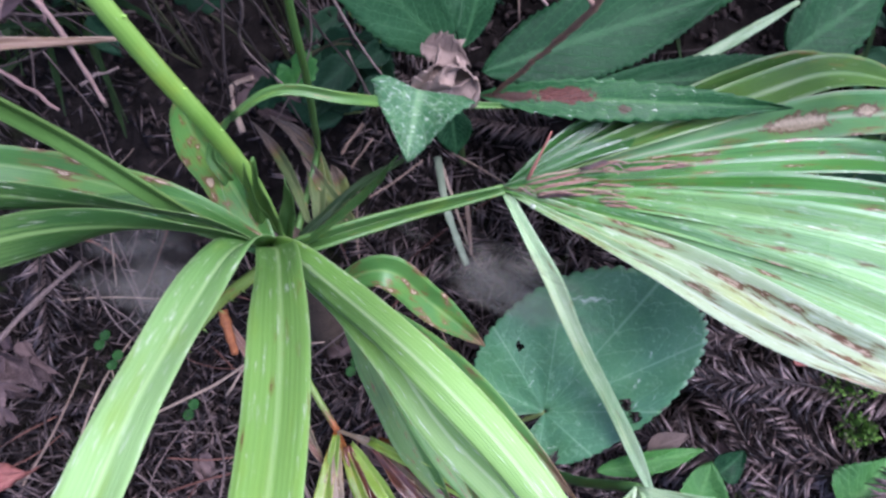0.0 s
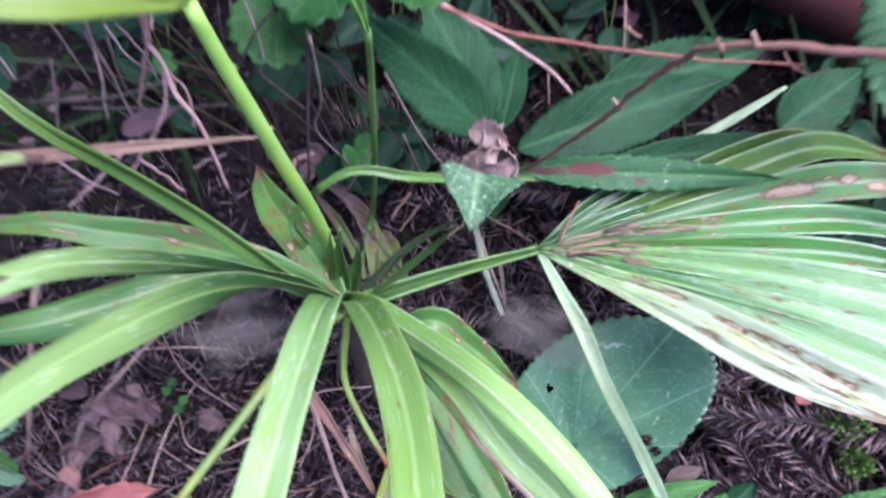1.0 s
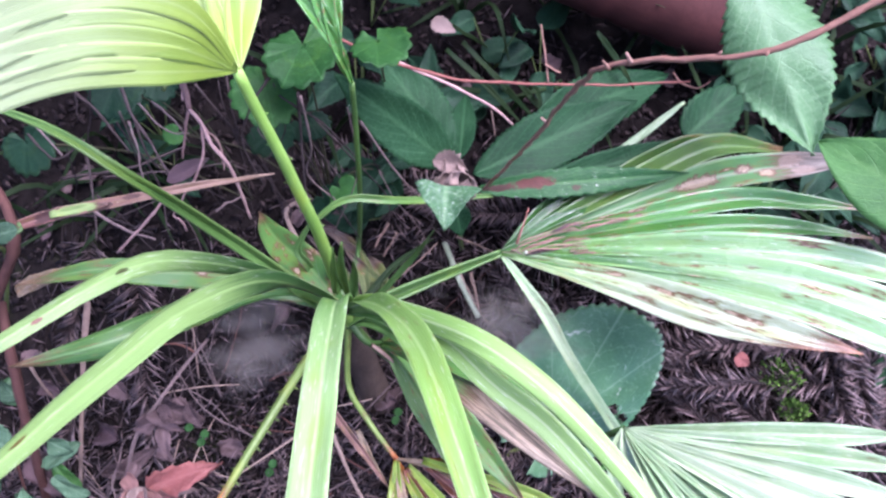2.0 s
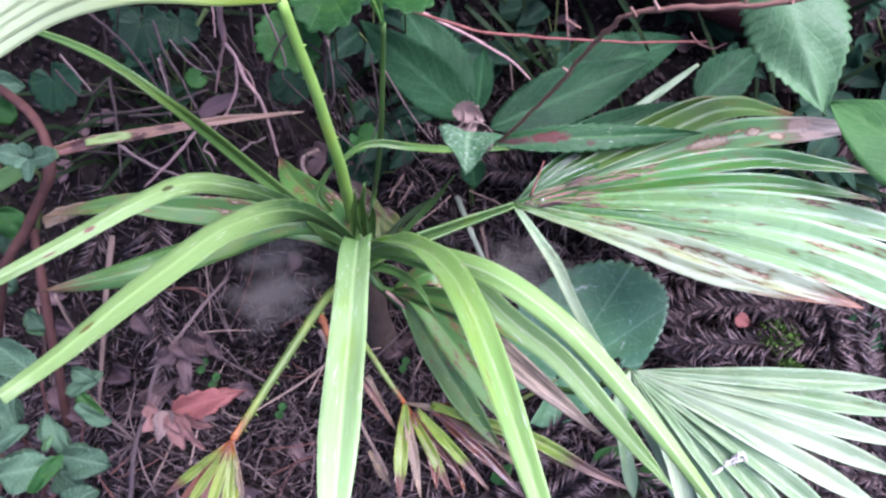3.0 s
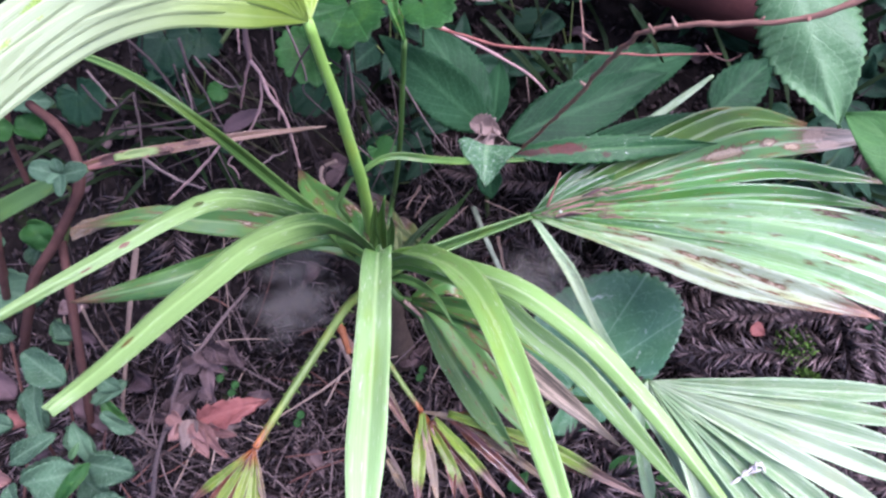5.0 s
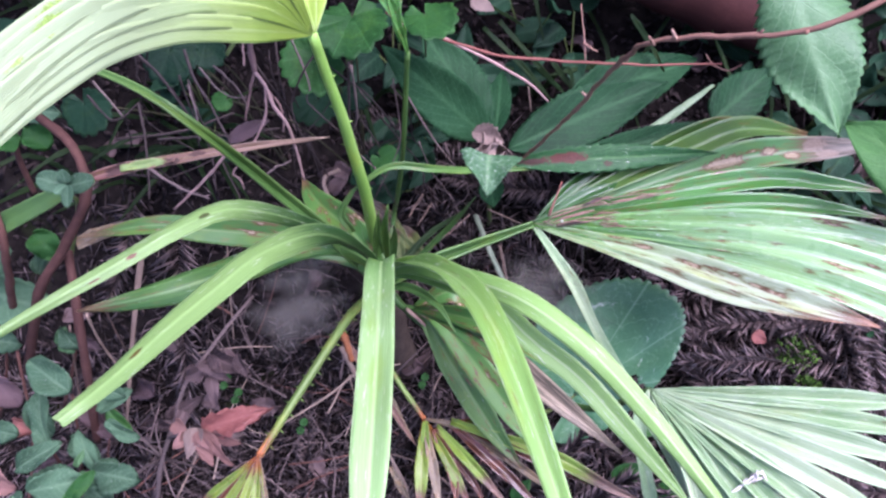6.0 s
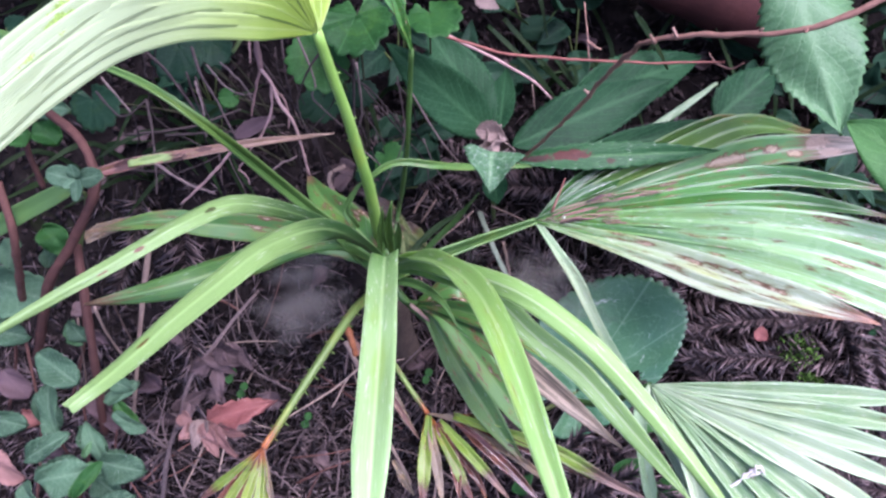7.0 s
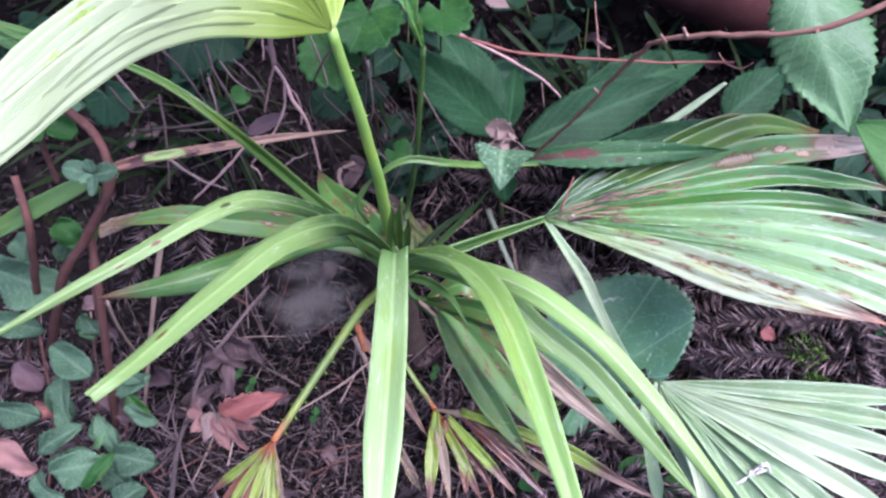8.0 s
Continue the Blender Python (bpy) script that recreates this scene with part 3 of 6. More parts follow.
def disc(name, base, tip, mat, parent=None, face=UPWARD, teeth=15, tooth=0.07, wide=1.0, sinus=150.0, cup=0.12, wave=0.04, rings=9, rays=91, halves=(1.0, 1.0), hole=None, label=""):
    """A round or kidney-shaped leaf, its veins spreading from the stalk at base; sinus: the half angle that the blade fills."""
    base, tip = np.array(base, float), np.array(tip, float)
    length = np.linalg.norm(tip - base)
    ahead = unit(tip - base)
    side = unit(np.cross(ahead, np.asarray(face, float)))
    nor = np.cross(side, ahead)
    th = np.radians(np.linspace(-sinus, sinus, rays))
    out = (0.62 + 0.38 * np.cos(th)) ** 0.75
    out = np.maximum(out, 0.42) * (1 + 0.05 * np.sin(2.3 * th + rng.uniform(0, 6)))
    notch = np.abs(2 * ((np.arange(rays) * teeth / (rays - 1)) % 1.0) - 1)
    r = length * out * (1 - tooth * notch**1.5)
    f = np.linspace(0.02, 1, rings)[:, None]
    ph = rng.uniform(0, 6, 2)
    lift = cup * length * f**2 * 0.5 + wave * length * f**2 * np.sin(3 * th + ph[0]) + 0.012 * length * f * np.cos(7 * th * 180 / sinus)
    g = base + ahead * (f * r * np.cos(th))[..., None] + side * (wide * f * r * np.sin(th) * np.where(th < 0, *halves))[..., None] + nor * lift[..., None]
    ob = sheet(name, g, mat, parent, 0.0005, label)
    if hole:
        bm = bmesh.new()
        bm.from_mesh(ob.data)
        for h in hole:
            p, q, radius = np.array(h[0]), np.array(h[1]), h[2]
            gone = [fc for fc in bm.faces if np.linalg.norm(np.cross(np.array(fc.calc_center_median()) - p, unit(q - p))) < radius]
            bmesh.ops.delete(bm, geom=gone, context="FACES")
        bm.to_mesh(ob.data)
        bm.free()
    return ob


def tube(name, pts, r0, r1, mat, parent=None, sides=8, n=22, flat=1.0, knots=0.0, label="", spikes=0, thorn=0.0032):
    """A tapering stalk or twig, with small knots or thorns."""
    sp = smooth_path(pts, n)
    if knots > 0.05:
        kink = rng.normal(0, 1, (n + 4, 3))
        kink = (kink[:-4] + kink[1:-3] * 2 + kink[2:-2] * 3 + kink[3:-1] * 2 + kink[4:]) / 4.4
        sp = sp + kink * 0.0045 * knots * np.sin(np.linspace(0, np.pi, n))[:, None]
    tan = unit(np.gradient(sp, axis=0))
    ref = np.eye(3)[int(np.argmin(np.abs(tan[0])))]
    side = np.zeros((n, 3))
    for i in range(n):
        ref = unit(ref - tan[i] * (ref @ tan[i]))
        side[i] = ref
    nor = np.cross(side, tan)
    s = np.linspace(0, 1, n)
    r = (r0 + (r1 - r0) * s) * (1 + knots * rng.normal(0, 1, n))
    ang = np.linspace(0, 2 * np.pi, sides, endpoint=False)
    g = sp[:, None] + side[:, None] * (r[:, None] * np.cos(ang))[..., None] + nor[:, None] * (flat * r[:, None] * np.sin(ang))[..., None]
    verts = list(g.reshape(-1, 3))
    uv = [(j / sides, i / (n - 1)) for i in range(n) for j in range(sides)]
    faces = [(i * sides + j, i * sides + (j + 1) % sides, (i + 1) * sides + (j + 1) % sides, (i + 1) * sides + j) for i in range(n - 1) for j in range(sides)]
    faces += [tuple(range(sides))[::-1], tuple((n - 1) * sides + j for j in range(sides))]
    for k in range(spikes):
        i = 1 + int((n - 3) * k / spikes)
        out = side[i] if k % 2 else -side[i]
        c, a = sp[i] + out * r[i] * 0.8, len(verts)
        verts += [c + tan[i] * 0.0014, c - tan[i] * 0.0014, c + nor[i] * 0.001, c + out * thorn + tan[i] * 0.001]
        uv += [(0.5, i / n)] * 4
        faces += [(a, a + 1, a + 3), (a + 1, a + 2, a + 3), (a + 2, a, a + 3), (a, a + 2, a + 1)]
    return part(name, verts, faces, mat, parent, label, uv)


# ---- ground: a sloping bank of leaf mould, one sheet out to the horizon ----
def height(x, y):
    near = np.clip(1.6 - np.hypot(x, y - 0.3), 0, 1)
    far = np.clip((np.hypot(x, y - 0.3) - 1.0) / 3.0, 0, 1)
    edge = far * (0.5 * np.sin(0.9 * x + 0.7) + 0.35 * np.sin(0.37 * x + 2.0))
    # Steep rise past y 0.66 is unseen, added to block low sky behind.
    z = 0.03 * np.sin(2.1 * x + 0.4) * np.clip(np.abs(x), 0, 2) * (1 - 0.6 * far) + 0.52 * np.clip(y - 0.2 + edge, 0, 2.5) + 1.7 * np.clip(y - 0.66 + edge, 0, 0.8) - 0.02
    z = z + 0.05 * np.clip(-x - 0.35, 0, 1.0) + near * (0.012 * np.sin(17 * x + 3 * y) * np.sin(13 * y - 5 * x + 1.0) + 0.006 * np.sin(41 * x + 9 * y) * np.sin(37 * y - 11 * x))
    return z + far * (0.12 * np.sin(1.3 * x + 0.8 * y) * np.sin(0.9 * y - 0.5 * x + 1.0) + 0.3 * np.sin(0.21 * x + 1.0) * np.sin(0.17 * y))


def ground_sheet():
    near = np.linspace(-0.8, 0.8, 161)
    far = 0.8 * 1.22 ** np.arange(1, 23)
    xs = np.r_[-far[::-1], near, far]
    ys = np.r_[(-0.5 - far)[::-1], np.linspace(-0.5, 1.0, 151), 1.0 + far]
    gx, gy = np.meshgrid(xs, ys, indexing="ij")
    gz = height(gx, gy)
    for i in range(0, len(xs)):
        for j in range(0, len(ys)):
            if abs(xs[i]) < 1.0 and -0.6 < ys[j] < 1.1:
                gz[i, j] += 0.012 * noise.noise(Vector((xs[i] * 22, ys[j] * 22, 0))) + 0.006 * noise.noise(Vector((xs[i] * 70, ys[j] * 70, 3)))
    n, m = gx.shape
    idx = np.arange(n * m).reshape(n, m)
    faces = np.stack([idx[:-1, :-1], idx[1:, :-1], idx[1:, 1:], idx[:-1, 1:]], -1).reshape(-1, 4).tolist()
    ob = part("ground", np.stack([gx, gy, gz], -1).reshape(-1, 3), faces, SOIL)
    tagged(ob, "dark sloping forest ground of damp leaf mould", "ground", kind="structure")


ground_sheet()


def on_ground(x, y, lift=0.0):
    return (x, y, float(height(np.float64(x), np.float64(y))) + lift)


# ---- the fan palm: one plant, each leaf a stalk with its segments ----
palm = thing("fan_palm", on_ground(-0.112, 0.195), "young green fan palm with arching leaves growing from leaf litter", "palm")
CROWN = (-0.119, 0.204, 0.203)
tube("crown", [on_ground(-0.112, 0.195, -0.02), (-0.122, 0.222, 0.156), (-0.117, 0.206, 0.216)], 0.022, 0.012, FIBRE, palm, sides=12, knots=0.08, label="fibrous brown crown base")

# central leaf, spreading towards the viewer
HUB = (-0.114, 0.179, 0.275)
leaf = tube("leaf_stalk", [CROWN, HUB], 0.006, 0.0045, STALK, palm)
for pts, w, fold, mat, kw in (
    ([HUB, (-0.111, 0.141, 0.363), (-0.110, 0.056, 0.447), (-0.111, 0.008, 0.477), (-0.114, -0.050, 0.505), (-0.118, -0.099, 0.516), (-0.123, -0.130, 0.508)], 0.0238, -0.36, PALM_CENTRE, dict(full=0.05, base=0.85, point=0.8, across=(1, 0, 0))),
    ([HUB, (-0.089, 0.144, 0.354), (-0.062, 0.080, 0.450), (-0.048, 0.033, 0.504), (-0.041, -0.008, 0.539), (-0.033, -0.057, 0.556), (-0.025, -0.105, 0.559), (-0.019, -0.129, 0.551)], 0.0225, -0.32, PALM, dict(full=0.12, base=0.65, point=0.45, tipw=0.35, across=(1, 0.15, 0))),
    ([HUB, (-0.088, 0.152, 0.335), (-0.055, 0.118, 0.374), (-0.012, 0.072, 0.418), (0.024, 0.033, 0.425), (0.054, -0.007, 0.420), (0.085, -0.056, 0.410), (0.116, -0.103, 0.390)], 0.0185, -0.3, PALM_SPLIT, dict(full=0.2, base=0.6, point=0.5, tipw=0.3)),
    ([HUB, (-0.079, 0.145, 0.331), (-0.031, 0.089, 0.386), (-0.001, 0.047, 0.392), (0.029, 0.017, 0.387), (0.056, -0.020, 0.378), (0.099, -0.079, 0.357)], 0.0175, 0.2, PALM_SPLIT, dict(full=0.25, base=0.5, point=0.75)),
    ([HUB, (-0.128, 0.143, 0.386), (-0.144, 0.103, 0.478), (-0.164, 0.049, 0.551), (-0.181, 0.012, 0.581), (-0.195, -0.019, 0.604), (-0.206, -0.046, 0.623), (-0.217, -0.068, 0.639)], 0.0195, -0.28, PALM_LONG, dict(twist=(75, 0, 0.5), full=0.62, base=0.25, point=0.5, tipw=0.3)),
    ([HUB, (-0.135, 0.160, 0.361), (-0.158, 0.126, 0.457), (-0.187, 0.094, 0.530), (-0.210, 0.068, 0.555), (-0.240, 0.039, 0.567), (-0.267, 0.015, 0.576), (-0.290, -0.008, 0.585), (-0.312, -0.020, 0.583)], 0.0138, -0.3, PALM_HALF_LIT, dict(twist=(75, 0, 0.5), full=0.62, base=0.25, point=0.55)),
    ([HUB, (-0.148, 0.171, 0.345), (-0.186, 0.168, 0.353), (-0.227, 0.154, 0.356), (-0.274, 0.125, 0.379), (-0.319, 0.117, 0.379), (-0.354, 0.114, 0.377)], 0.0265, -0.35, PALM_MID, dict(full=0.5, base=0.2, point=0.65)),
    ([HUB, (-0.157, 0.190, 0.309), (-0.215, 0.206, 0.317), (-0.250, 0.212, 0.320), (-0.282, 0.212, 0.331), (-0.319, 0.213, 0.342), (-0.387, 0.209, 0.338)], 0.028, 0.3, PALM_SPOT, dict(full=0.25, base=0.4, point=0.45)),
    ([HUB, (-0.143, 0.224, 0.282), (-0.176, 0.267, 0.272), (-0.197, 0.310, 0.262)], 0.034, 0.4, PALM_SPOT, dict(full=0.3, base=0.4, point=0.5)),
):
    blade("leaf_segment", pts, w, mat, leaf, fold=fold, **kw)

tube("leaf_hub", [(-0.115, 0.188, 0.268), (-0.113, 0.176, 0.284), (-0.112, 0.166, 0.296)], 0.0055, 0.003, TWIG_GREY, leaf, n=10, knots=0.1, label="tan fibrous leaf hub")

# the leaf held out to the side, its fan of pleated segments scarred and browning
HUB = (0.043, 0.238, 0.242)
leaf = blade("leaf_stalk", [CROWN, (-0.088, 0.203, 0.232), (-0.030, 0.222, 0.232), HUB], 0.019, STALK_MID, palm, fold=1.1, base=1.0, point=0.1, tipw=0.45, thick=0.002)
for pts, w, mat, kw in (
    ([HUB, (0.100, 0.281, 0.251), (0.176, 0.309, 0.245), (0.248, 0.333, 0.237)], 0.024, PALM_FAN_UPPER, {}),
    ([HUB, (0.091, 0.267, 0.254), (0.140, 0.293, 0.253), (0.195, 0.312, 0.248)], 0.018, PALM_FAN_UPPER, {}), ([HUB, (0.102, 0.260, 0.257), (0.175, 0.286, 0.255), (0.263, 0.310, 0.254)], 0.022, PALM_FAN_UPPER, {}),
    ([HUB, (0.128, 0.269, 0.256), (0.219, 0.300, 0.264), (0.291, 0.326, 0.258), (0.376, 0.333, 0.228)], 0.034, PALM_OLIVE, dict(tipw=0.2, fold=0.7)),
    ([HUB, (0.118, 0.275, 0.252), (0.200, 0.309, 0.258), (0.272, 0.338, 0.252), (0.340, 0.350, 0.226)], 0.028, PALM_OLIVE, dict(fold=0.7)),
    ([HUB, (0.164, 0.265, 0.255), (0.261, 0.286, 0.257), (0.345, 0.300, 0.244), (0.472, 0.308, 0.228)], 0.036, PALM_FAN_DEAD, dict(tipw=0.1, wave=0.003)),
    ([HUB, (0.145, 0.243, 0.265), (0.267, 0.239, 0.288), (0.332, 0.220, 0.296), (0.388, 0.206, 0.295)], 0.027, PALM_FAN, {}),
    ([HUB, (0.154, 0.229, 0.263), (0.260, 0.213, 0.284), (0.325, 0.194, 0.293), (0.382, 0.177, 0.290)], 0.024, PALM_FAN, {}),
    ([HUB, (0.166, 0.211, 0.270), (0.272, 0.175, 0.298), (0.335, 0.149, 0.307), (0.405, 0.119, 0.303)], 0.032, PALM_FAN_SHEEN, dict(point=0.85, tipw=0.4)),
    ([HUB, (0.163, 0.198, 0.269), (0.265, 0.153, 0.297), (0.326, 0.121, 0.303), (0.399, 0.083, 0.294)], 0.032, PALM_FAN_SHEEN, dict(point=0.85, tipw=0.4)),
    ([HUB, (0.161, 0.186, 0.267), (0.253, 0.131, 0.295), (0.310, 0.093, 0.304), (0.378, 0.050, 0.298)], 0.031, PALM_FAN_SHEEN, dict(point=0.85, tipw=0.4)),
    ([HUB, (0.153, 0.176, 0.267), (0.218, 0.120, 0.294), (0.264, 0.086, 0.310), (0.311, 0.060, 0.314)], 0.027, PALM_FAN_DRY, dict(point=0.75)),
    ([HUB, (0.124, 0.176, 0.266), (0.188, 0.121, 0.288), (0.236, 0.088, 0.305), (0.279, 0.066, 0.317)], 0.016, PALM_FAN_DRY, {}),
):
    blade("leaf_segment", pts, w, mat, leaf, **{**dict(fold=0.5, twist=(6, 8), base=0.14, full=0.55, point=0.62, tipw=0.05, wave=0.0012), **kw})
blade("leaf_segment", [HUB, (0.060, 0.204, 0.235), (0.077, 0.177, 0.220), (0.094, 0.156, 0.185), (0.114, 0.135, 0.145), (0.135, 0.112, 0.110), (0.155, 0.084, 0.080), (0.186, 0.029, 0.042)], 0.0138, PALM_PALE, leaf, fold=0.45, base=0.5, full=0.2, point=0.8, face=(0.25, -0.55, 0.8), label="narrow drooping pale segment")
tube("bract", [(0.059, 0.239, 0.255), (0.073, 0.260, 0.285)], 0.0014, 0.0006, TWIG_RED, leaf, n=6, label="thin reddish broken tip")

flake_rng = np.random.default_rng(3)
for a, b, w, mat in (
    ((0.059, 0.237, 0.254), (0.103, 0.241, 0.265), 0.0055, FLAKE_RED), ((0.099, 0.239, 0.266), (0.128, 0.240, 0.272), 0.0055, DEADLEAF), ((0.122, 0.240, 0.271), (0.171, 0.239, 0.275), 0.0035, FLAKE_RED), ((0.109, 0.240, 0.268), (0.118, 0.238, 0.269), 0.0028, DEADPALE),
    ((0.067, 0.229, 0.253), (0.109, 0.225, 0.261), 0.0045, DEADLEAF), ((0.101, 0.226, 0.261), (0.129, 0.223, 0.265), 0.0035, FLAKE_RED), ((0.055, 0.233, 0.251), (0.064, 0.232, 0.254), 0.0035, DEADPALE), ((0.105, 0.217, 0.261), (0.133, 0.212, 0.263), 0.0035, FLAKE_RED),
):
    for side in range(3):
        shift = flake_rng.normal(0, 0.0022, 3) * (1, 1, 0.3)
        p, q = np.array(a) + shift, np.array(b) + shift + flake_rng.normal(0, 0.002, 3) * (1.5, 1, 0.2)
        mids = [p + (q - p) * f + flake_rng.normal(0, 0.0009, 3) + np.array((0, 0, 0.0022)) for f in (0.3, 0.65)]
        blade("dry_flake", [p, *mids, q], w * (0.52, 0.4, 0.3)[side], (mat, FLAKE_RED, PALM_GREY)[side], leaf, fold=0.7, n=16, m=5, base=0.5, wave=0.0009, label="dry reddish flake stuck on the fan")

# the pale fan low on the near side
HUB = (0.105, 0.028, 0.303)
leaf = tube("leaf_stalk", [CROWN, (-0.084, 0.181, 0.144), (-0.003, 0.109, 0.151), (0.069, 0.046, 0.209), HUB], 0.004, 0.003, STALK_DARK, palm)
for k, (mid, tip) in enumerate((
    ((0.197, 0.005, 0.326), (0.302, -0.016, 0.339)), ((0.198, -0.006, 0.326), (0.302, -0.040, 0.337)), ((0.195, -0.018, 0.324), (0.293, -0.063, 0.336)),
    ((0.187, -0.028, 0.324), (0.284, -0.084, 0.329)), ((0.177, -0.039, 0.324), (0.262, -0.105, 0.323)), ((0.165, -0.044, 0.321), (0.232, -0.118, 0.320)),
    ((0.154, -0.049, 0.318), (0.202, -0.126, 0.315)), ((0.140, -0.051, 0.316), (0.175, -0.127, 0.308)), ((0.129, -0.049, 0.312), (0.145, -0.123, 0.298)), ((0.117, -0.045, 0.308), (0.122, -0.109, 0.295)),
)):
    blade("leaf_segment", [HUB, mid, tip], 0.0205, PALM_PALE, leaf, fold=0.7, base=0.12, full=0.5, point=0.7, wave=0.0008, twist=(12, 12))
blade("leaf_segment", [HUB, (0.094, 0.011, 0.293), (0.093, -0.022, 0.274), (0.098, -0.065, 0.250)], 0.012, PALM_PALE, leaf, fold=0.4, base=0.5, full=0.2, point=0.8)
blade("leaf_segment", [HUB, (0.104, 0.005, 0.295), (0.120, -0.041, 0.281), (0.133, -0.084, 0.263)], 0.012, PALM_PALE, leaf, fold=0.4, base=0.5, full=0.2, point=0.8)

# the tall young leaf that arches over
HUB = (-0.131, 0.178, 0.586)
leaf = tube("leaf_stalk", [CROWN, (-0.121, 0.211, 0.299), (-0.120, 0.199, 0.384), (-0.122, 0.188, 0.452), (-0.124, 0.181, 0.506), (-0.128, 0.179, 0.549), HUB], 0.0065, 0.0034, STALK, palm, spikes=14, n=40)
YOUNG = (
    [HUB, (-0.150, 0.143, 0.623), (-0.172, 0.123, 0.646), (-0.187, 0.108, 0.660), (-0.204, 0.080, 0.678), (-0.220, 0.054, 0.686), (-0.234, 0.026, 0.693), (-0.248, -0.007, 0.696)],
    [HUB, (-0.148, 0.148, 0.626), (-0.169, 0.129, 0.649), (-0.186, 0.114, 0.663), (-0.203, 0.085, 0.681), (-0.219, 0.059, 0.689), (-0.233, 0.030, 0.695), (-0.248, -0.003, 0.698)],
    [HUB, (-0.145, 0.152, 0.628), (-0.165, 0.136, 0.652), (-0.184, 0.120, 0.666), (-0.202, 0.091, 0.683), (-0.219, 0.064, 0.691), (-0.233, 0.035, 0.696), (-0.248, 0.002, 0.700)],
    [HUB, (-0.143, 0.157, 0.630), (-0.162, 0.142, 0.655), (-0.183, 0.127, 0.669), (-0.201, 0.096, 0.686), (-0.218, 0.069, 0.693), (-0.233, 0.039, 0.698), (-0.248, 0.006, 0.702)],
    [HUB, (-0.140, 0.162, 0.632), (-0.159, 0.148, 0.658), (-0.181, 0.133, 0.672), (-0.200, 0.102, 0.688), (-0.218, 0.074, 0.695), (-0.233, 0.044, 0.700), (-0.248, 0.011, 0.704)],
    [HUB, (-0.137, 0.167, 0.634), (-0.155, 0.154, 0.661), (-0.179, 0.139, 0.675), (-0.199, 0.107, 0.691), (-0.217, 0.079, 0.697), (-0.233, 0.049, 0.702), (-0.248, 0.015, 0.706)],
    [HUB, (-0.168, 0.216, 0.586), (-0.214, 0.252, 0.586), (-0.274, 0.272, 0.582), (-0.334, 0.278, 0.572), (-0.397, 0.275, 0.562)],
    [HUB, (-0.160, 0.221, 0.588), (-0.194, 0.266, 0.591), (-0.245, 0.293, 0.593), (-0.308, 0.312, 0.589)],
    [HUB, (-0.149, 0.223, 0.590), (-0.171, 0.272, 0.597), (-0.204, 0.309, 0.608), (-0.251, 0.336, 0.611)],
    [HUB, (-0.137, 0.222, 0.592), (-0.143, 0.270, 0.601), (-0.156, 0.310, 0.615), (-0.178, 0.345, 0.627)],
    [HUB, (-0.127, 0.220, 0.591), (-0.121, 0.264, 0.599), (-0.115, 0.304, 0.616), (-0.112, 0.341, 0.632)],
)
spread = smooth_path(YOUNG[5], 30) - smooth_path(YOUNG[0], 30) + np.array((0, 1e-4, 0))
for k, pts in enumerate(YOUNG):
    blade("leaf_segment", pts, 0.0134 if k < 6 else 0.0225, PALM_TOP_MARKED if k in (4, 5) else PALM_TOP, leaf, fold=0.06 if k < 6 else 0.24, across=spread if k < 6 else None, base=0.2, full=0.25, point=0.85, wave=0.0004, label="yellow-green pleated segment")

# another leaf's stalk, darkened with painted shade, reaching out past the young one
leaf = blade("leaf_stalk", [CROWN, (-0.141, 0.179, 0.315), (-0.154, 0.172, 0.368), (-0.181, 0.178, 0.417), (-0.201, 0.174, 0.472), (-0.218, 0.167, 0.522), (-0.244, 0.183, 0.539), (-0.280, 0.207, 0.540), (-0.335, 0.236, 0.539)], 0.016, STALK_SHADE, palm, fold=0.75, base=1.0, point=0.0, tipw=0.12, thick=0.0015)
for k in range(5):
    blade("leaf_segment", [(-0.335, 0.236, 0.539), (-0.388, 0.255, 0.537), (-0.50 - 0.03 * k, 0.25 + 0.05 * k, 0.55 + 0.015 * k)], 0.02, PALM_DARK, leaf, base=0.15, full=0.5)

# a slender stalk with a folded spear leaf
leaf = tube("leaf_stalk", [(-0.118, 0.224, 0.180), (-0.105, 0.295, 0.186), (-0.094, 0.284, 0.266), (-0.086, 0.271, 0.339), (-0.081, 0.260, 0.402), (-0.077, 0.255, 0.451), (-0.074, 0.245, 0.497)], 0.003, 0.0022, STALK_MID, palm, n=34, spikes=8)
for tip in ((-0.107, 0.276, 0.566), (-0.095, 0.282, 0.570), (-0.082, 0.284, 0.571), (-0.072, 0.292, 0.564)):
    blade("leaf_segment", [(-0.074, 0.245, 0.497), (-0.080, 0.253, 0.525), tip], 0.011, PALM_FAN, leaf, fold=0.6, base=0.15, full=0.5)

# the old spotted leaf hanging below
HUB = (-0.090, 0.192, 0.162)
leaf = tube("leaf_stalk", [CROWN, (-0.104, 0.185, 0.188), HUB], 0.0045, 0.003, STALK_DARK, palm)
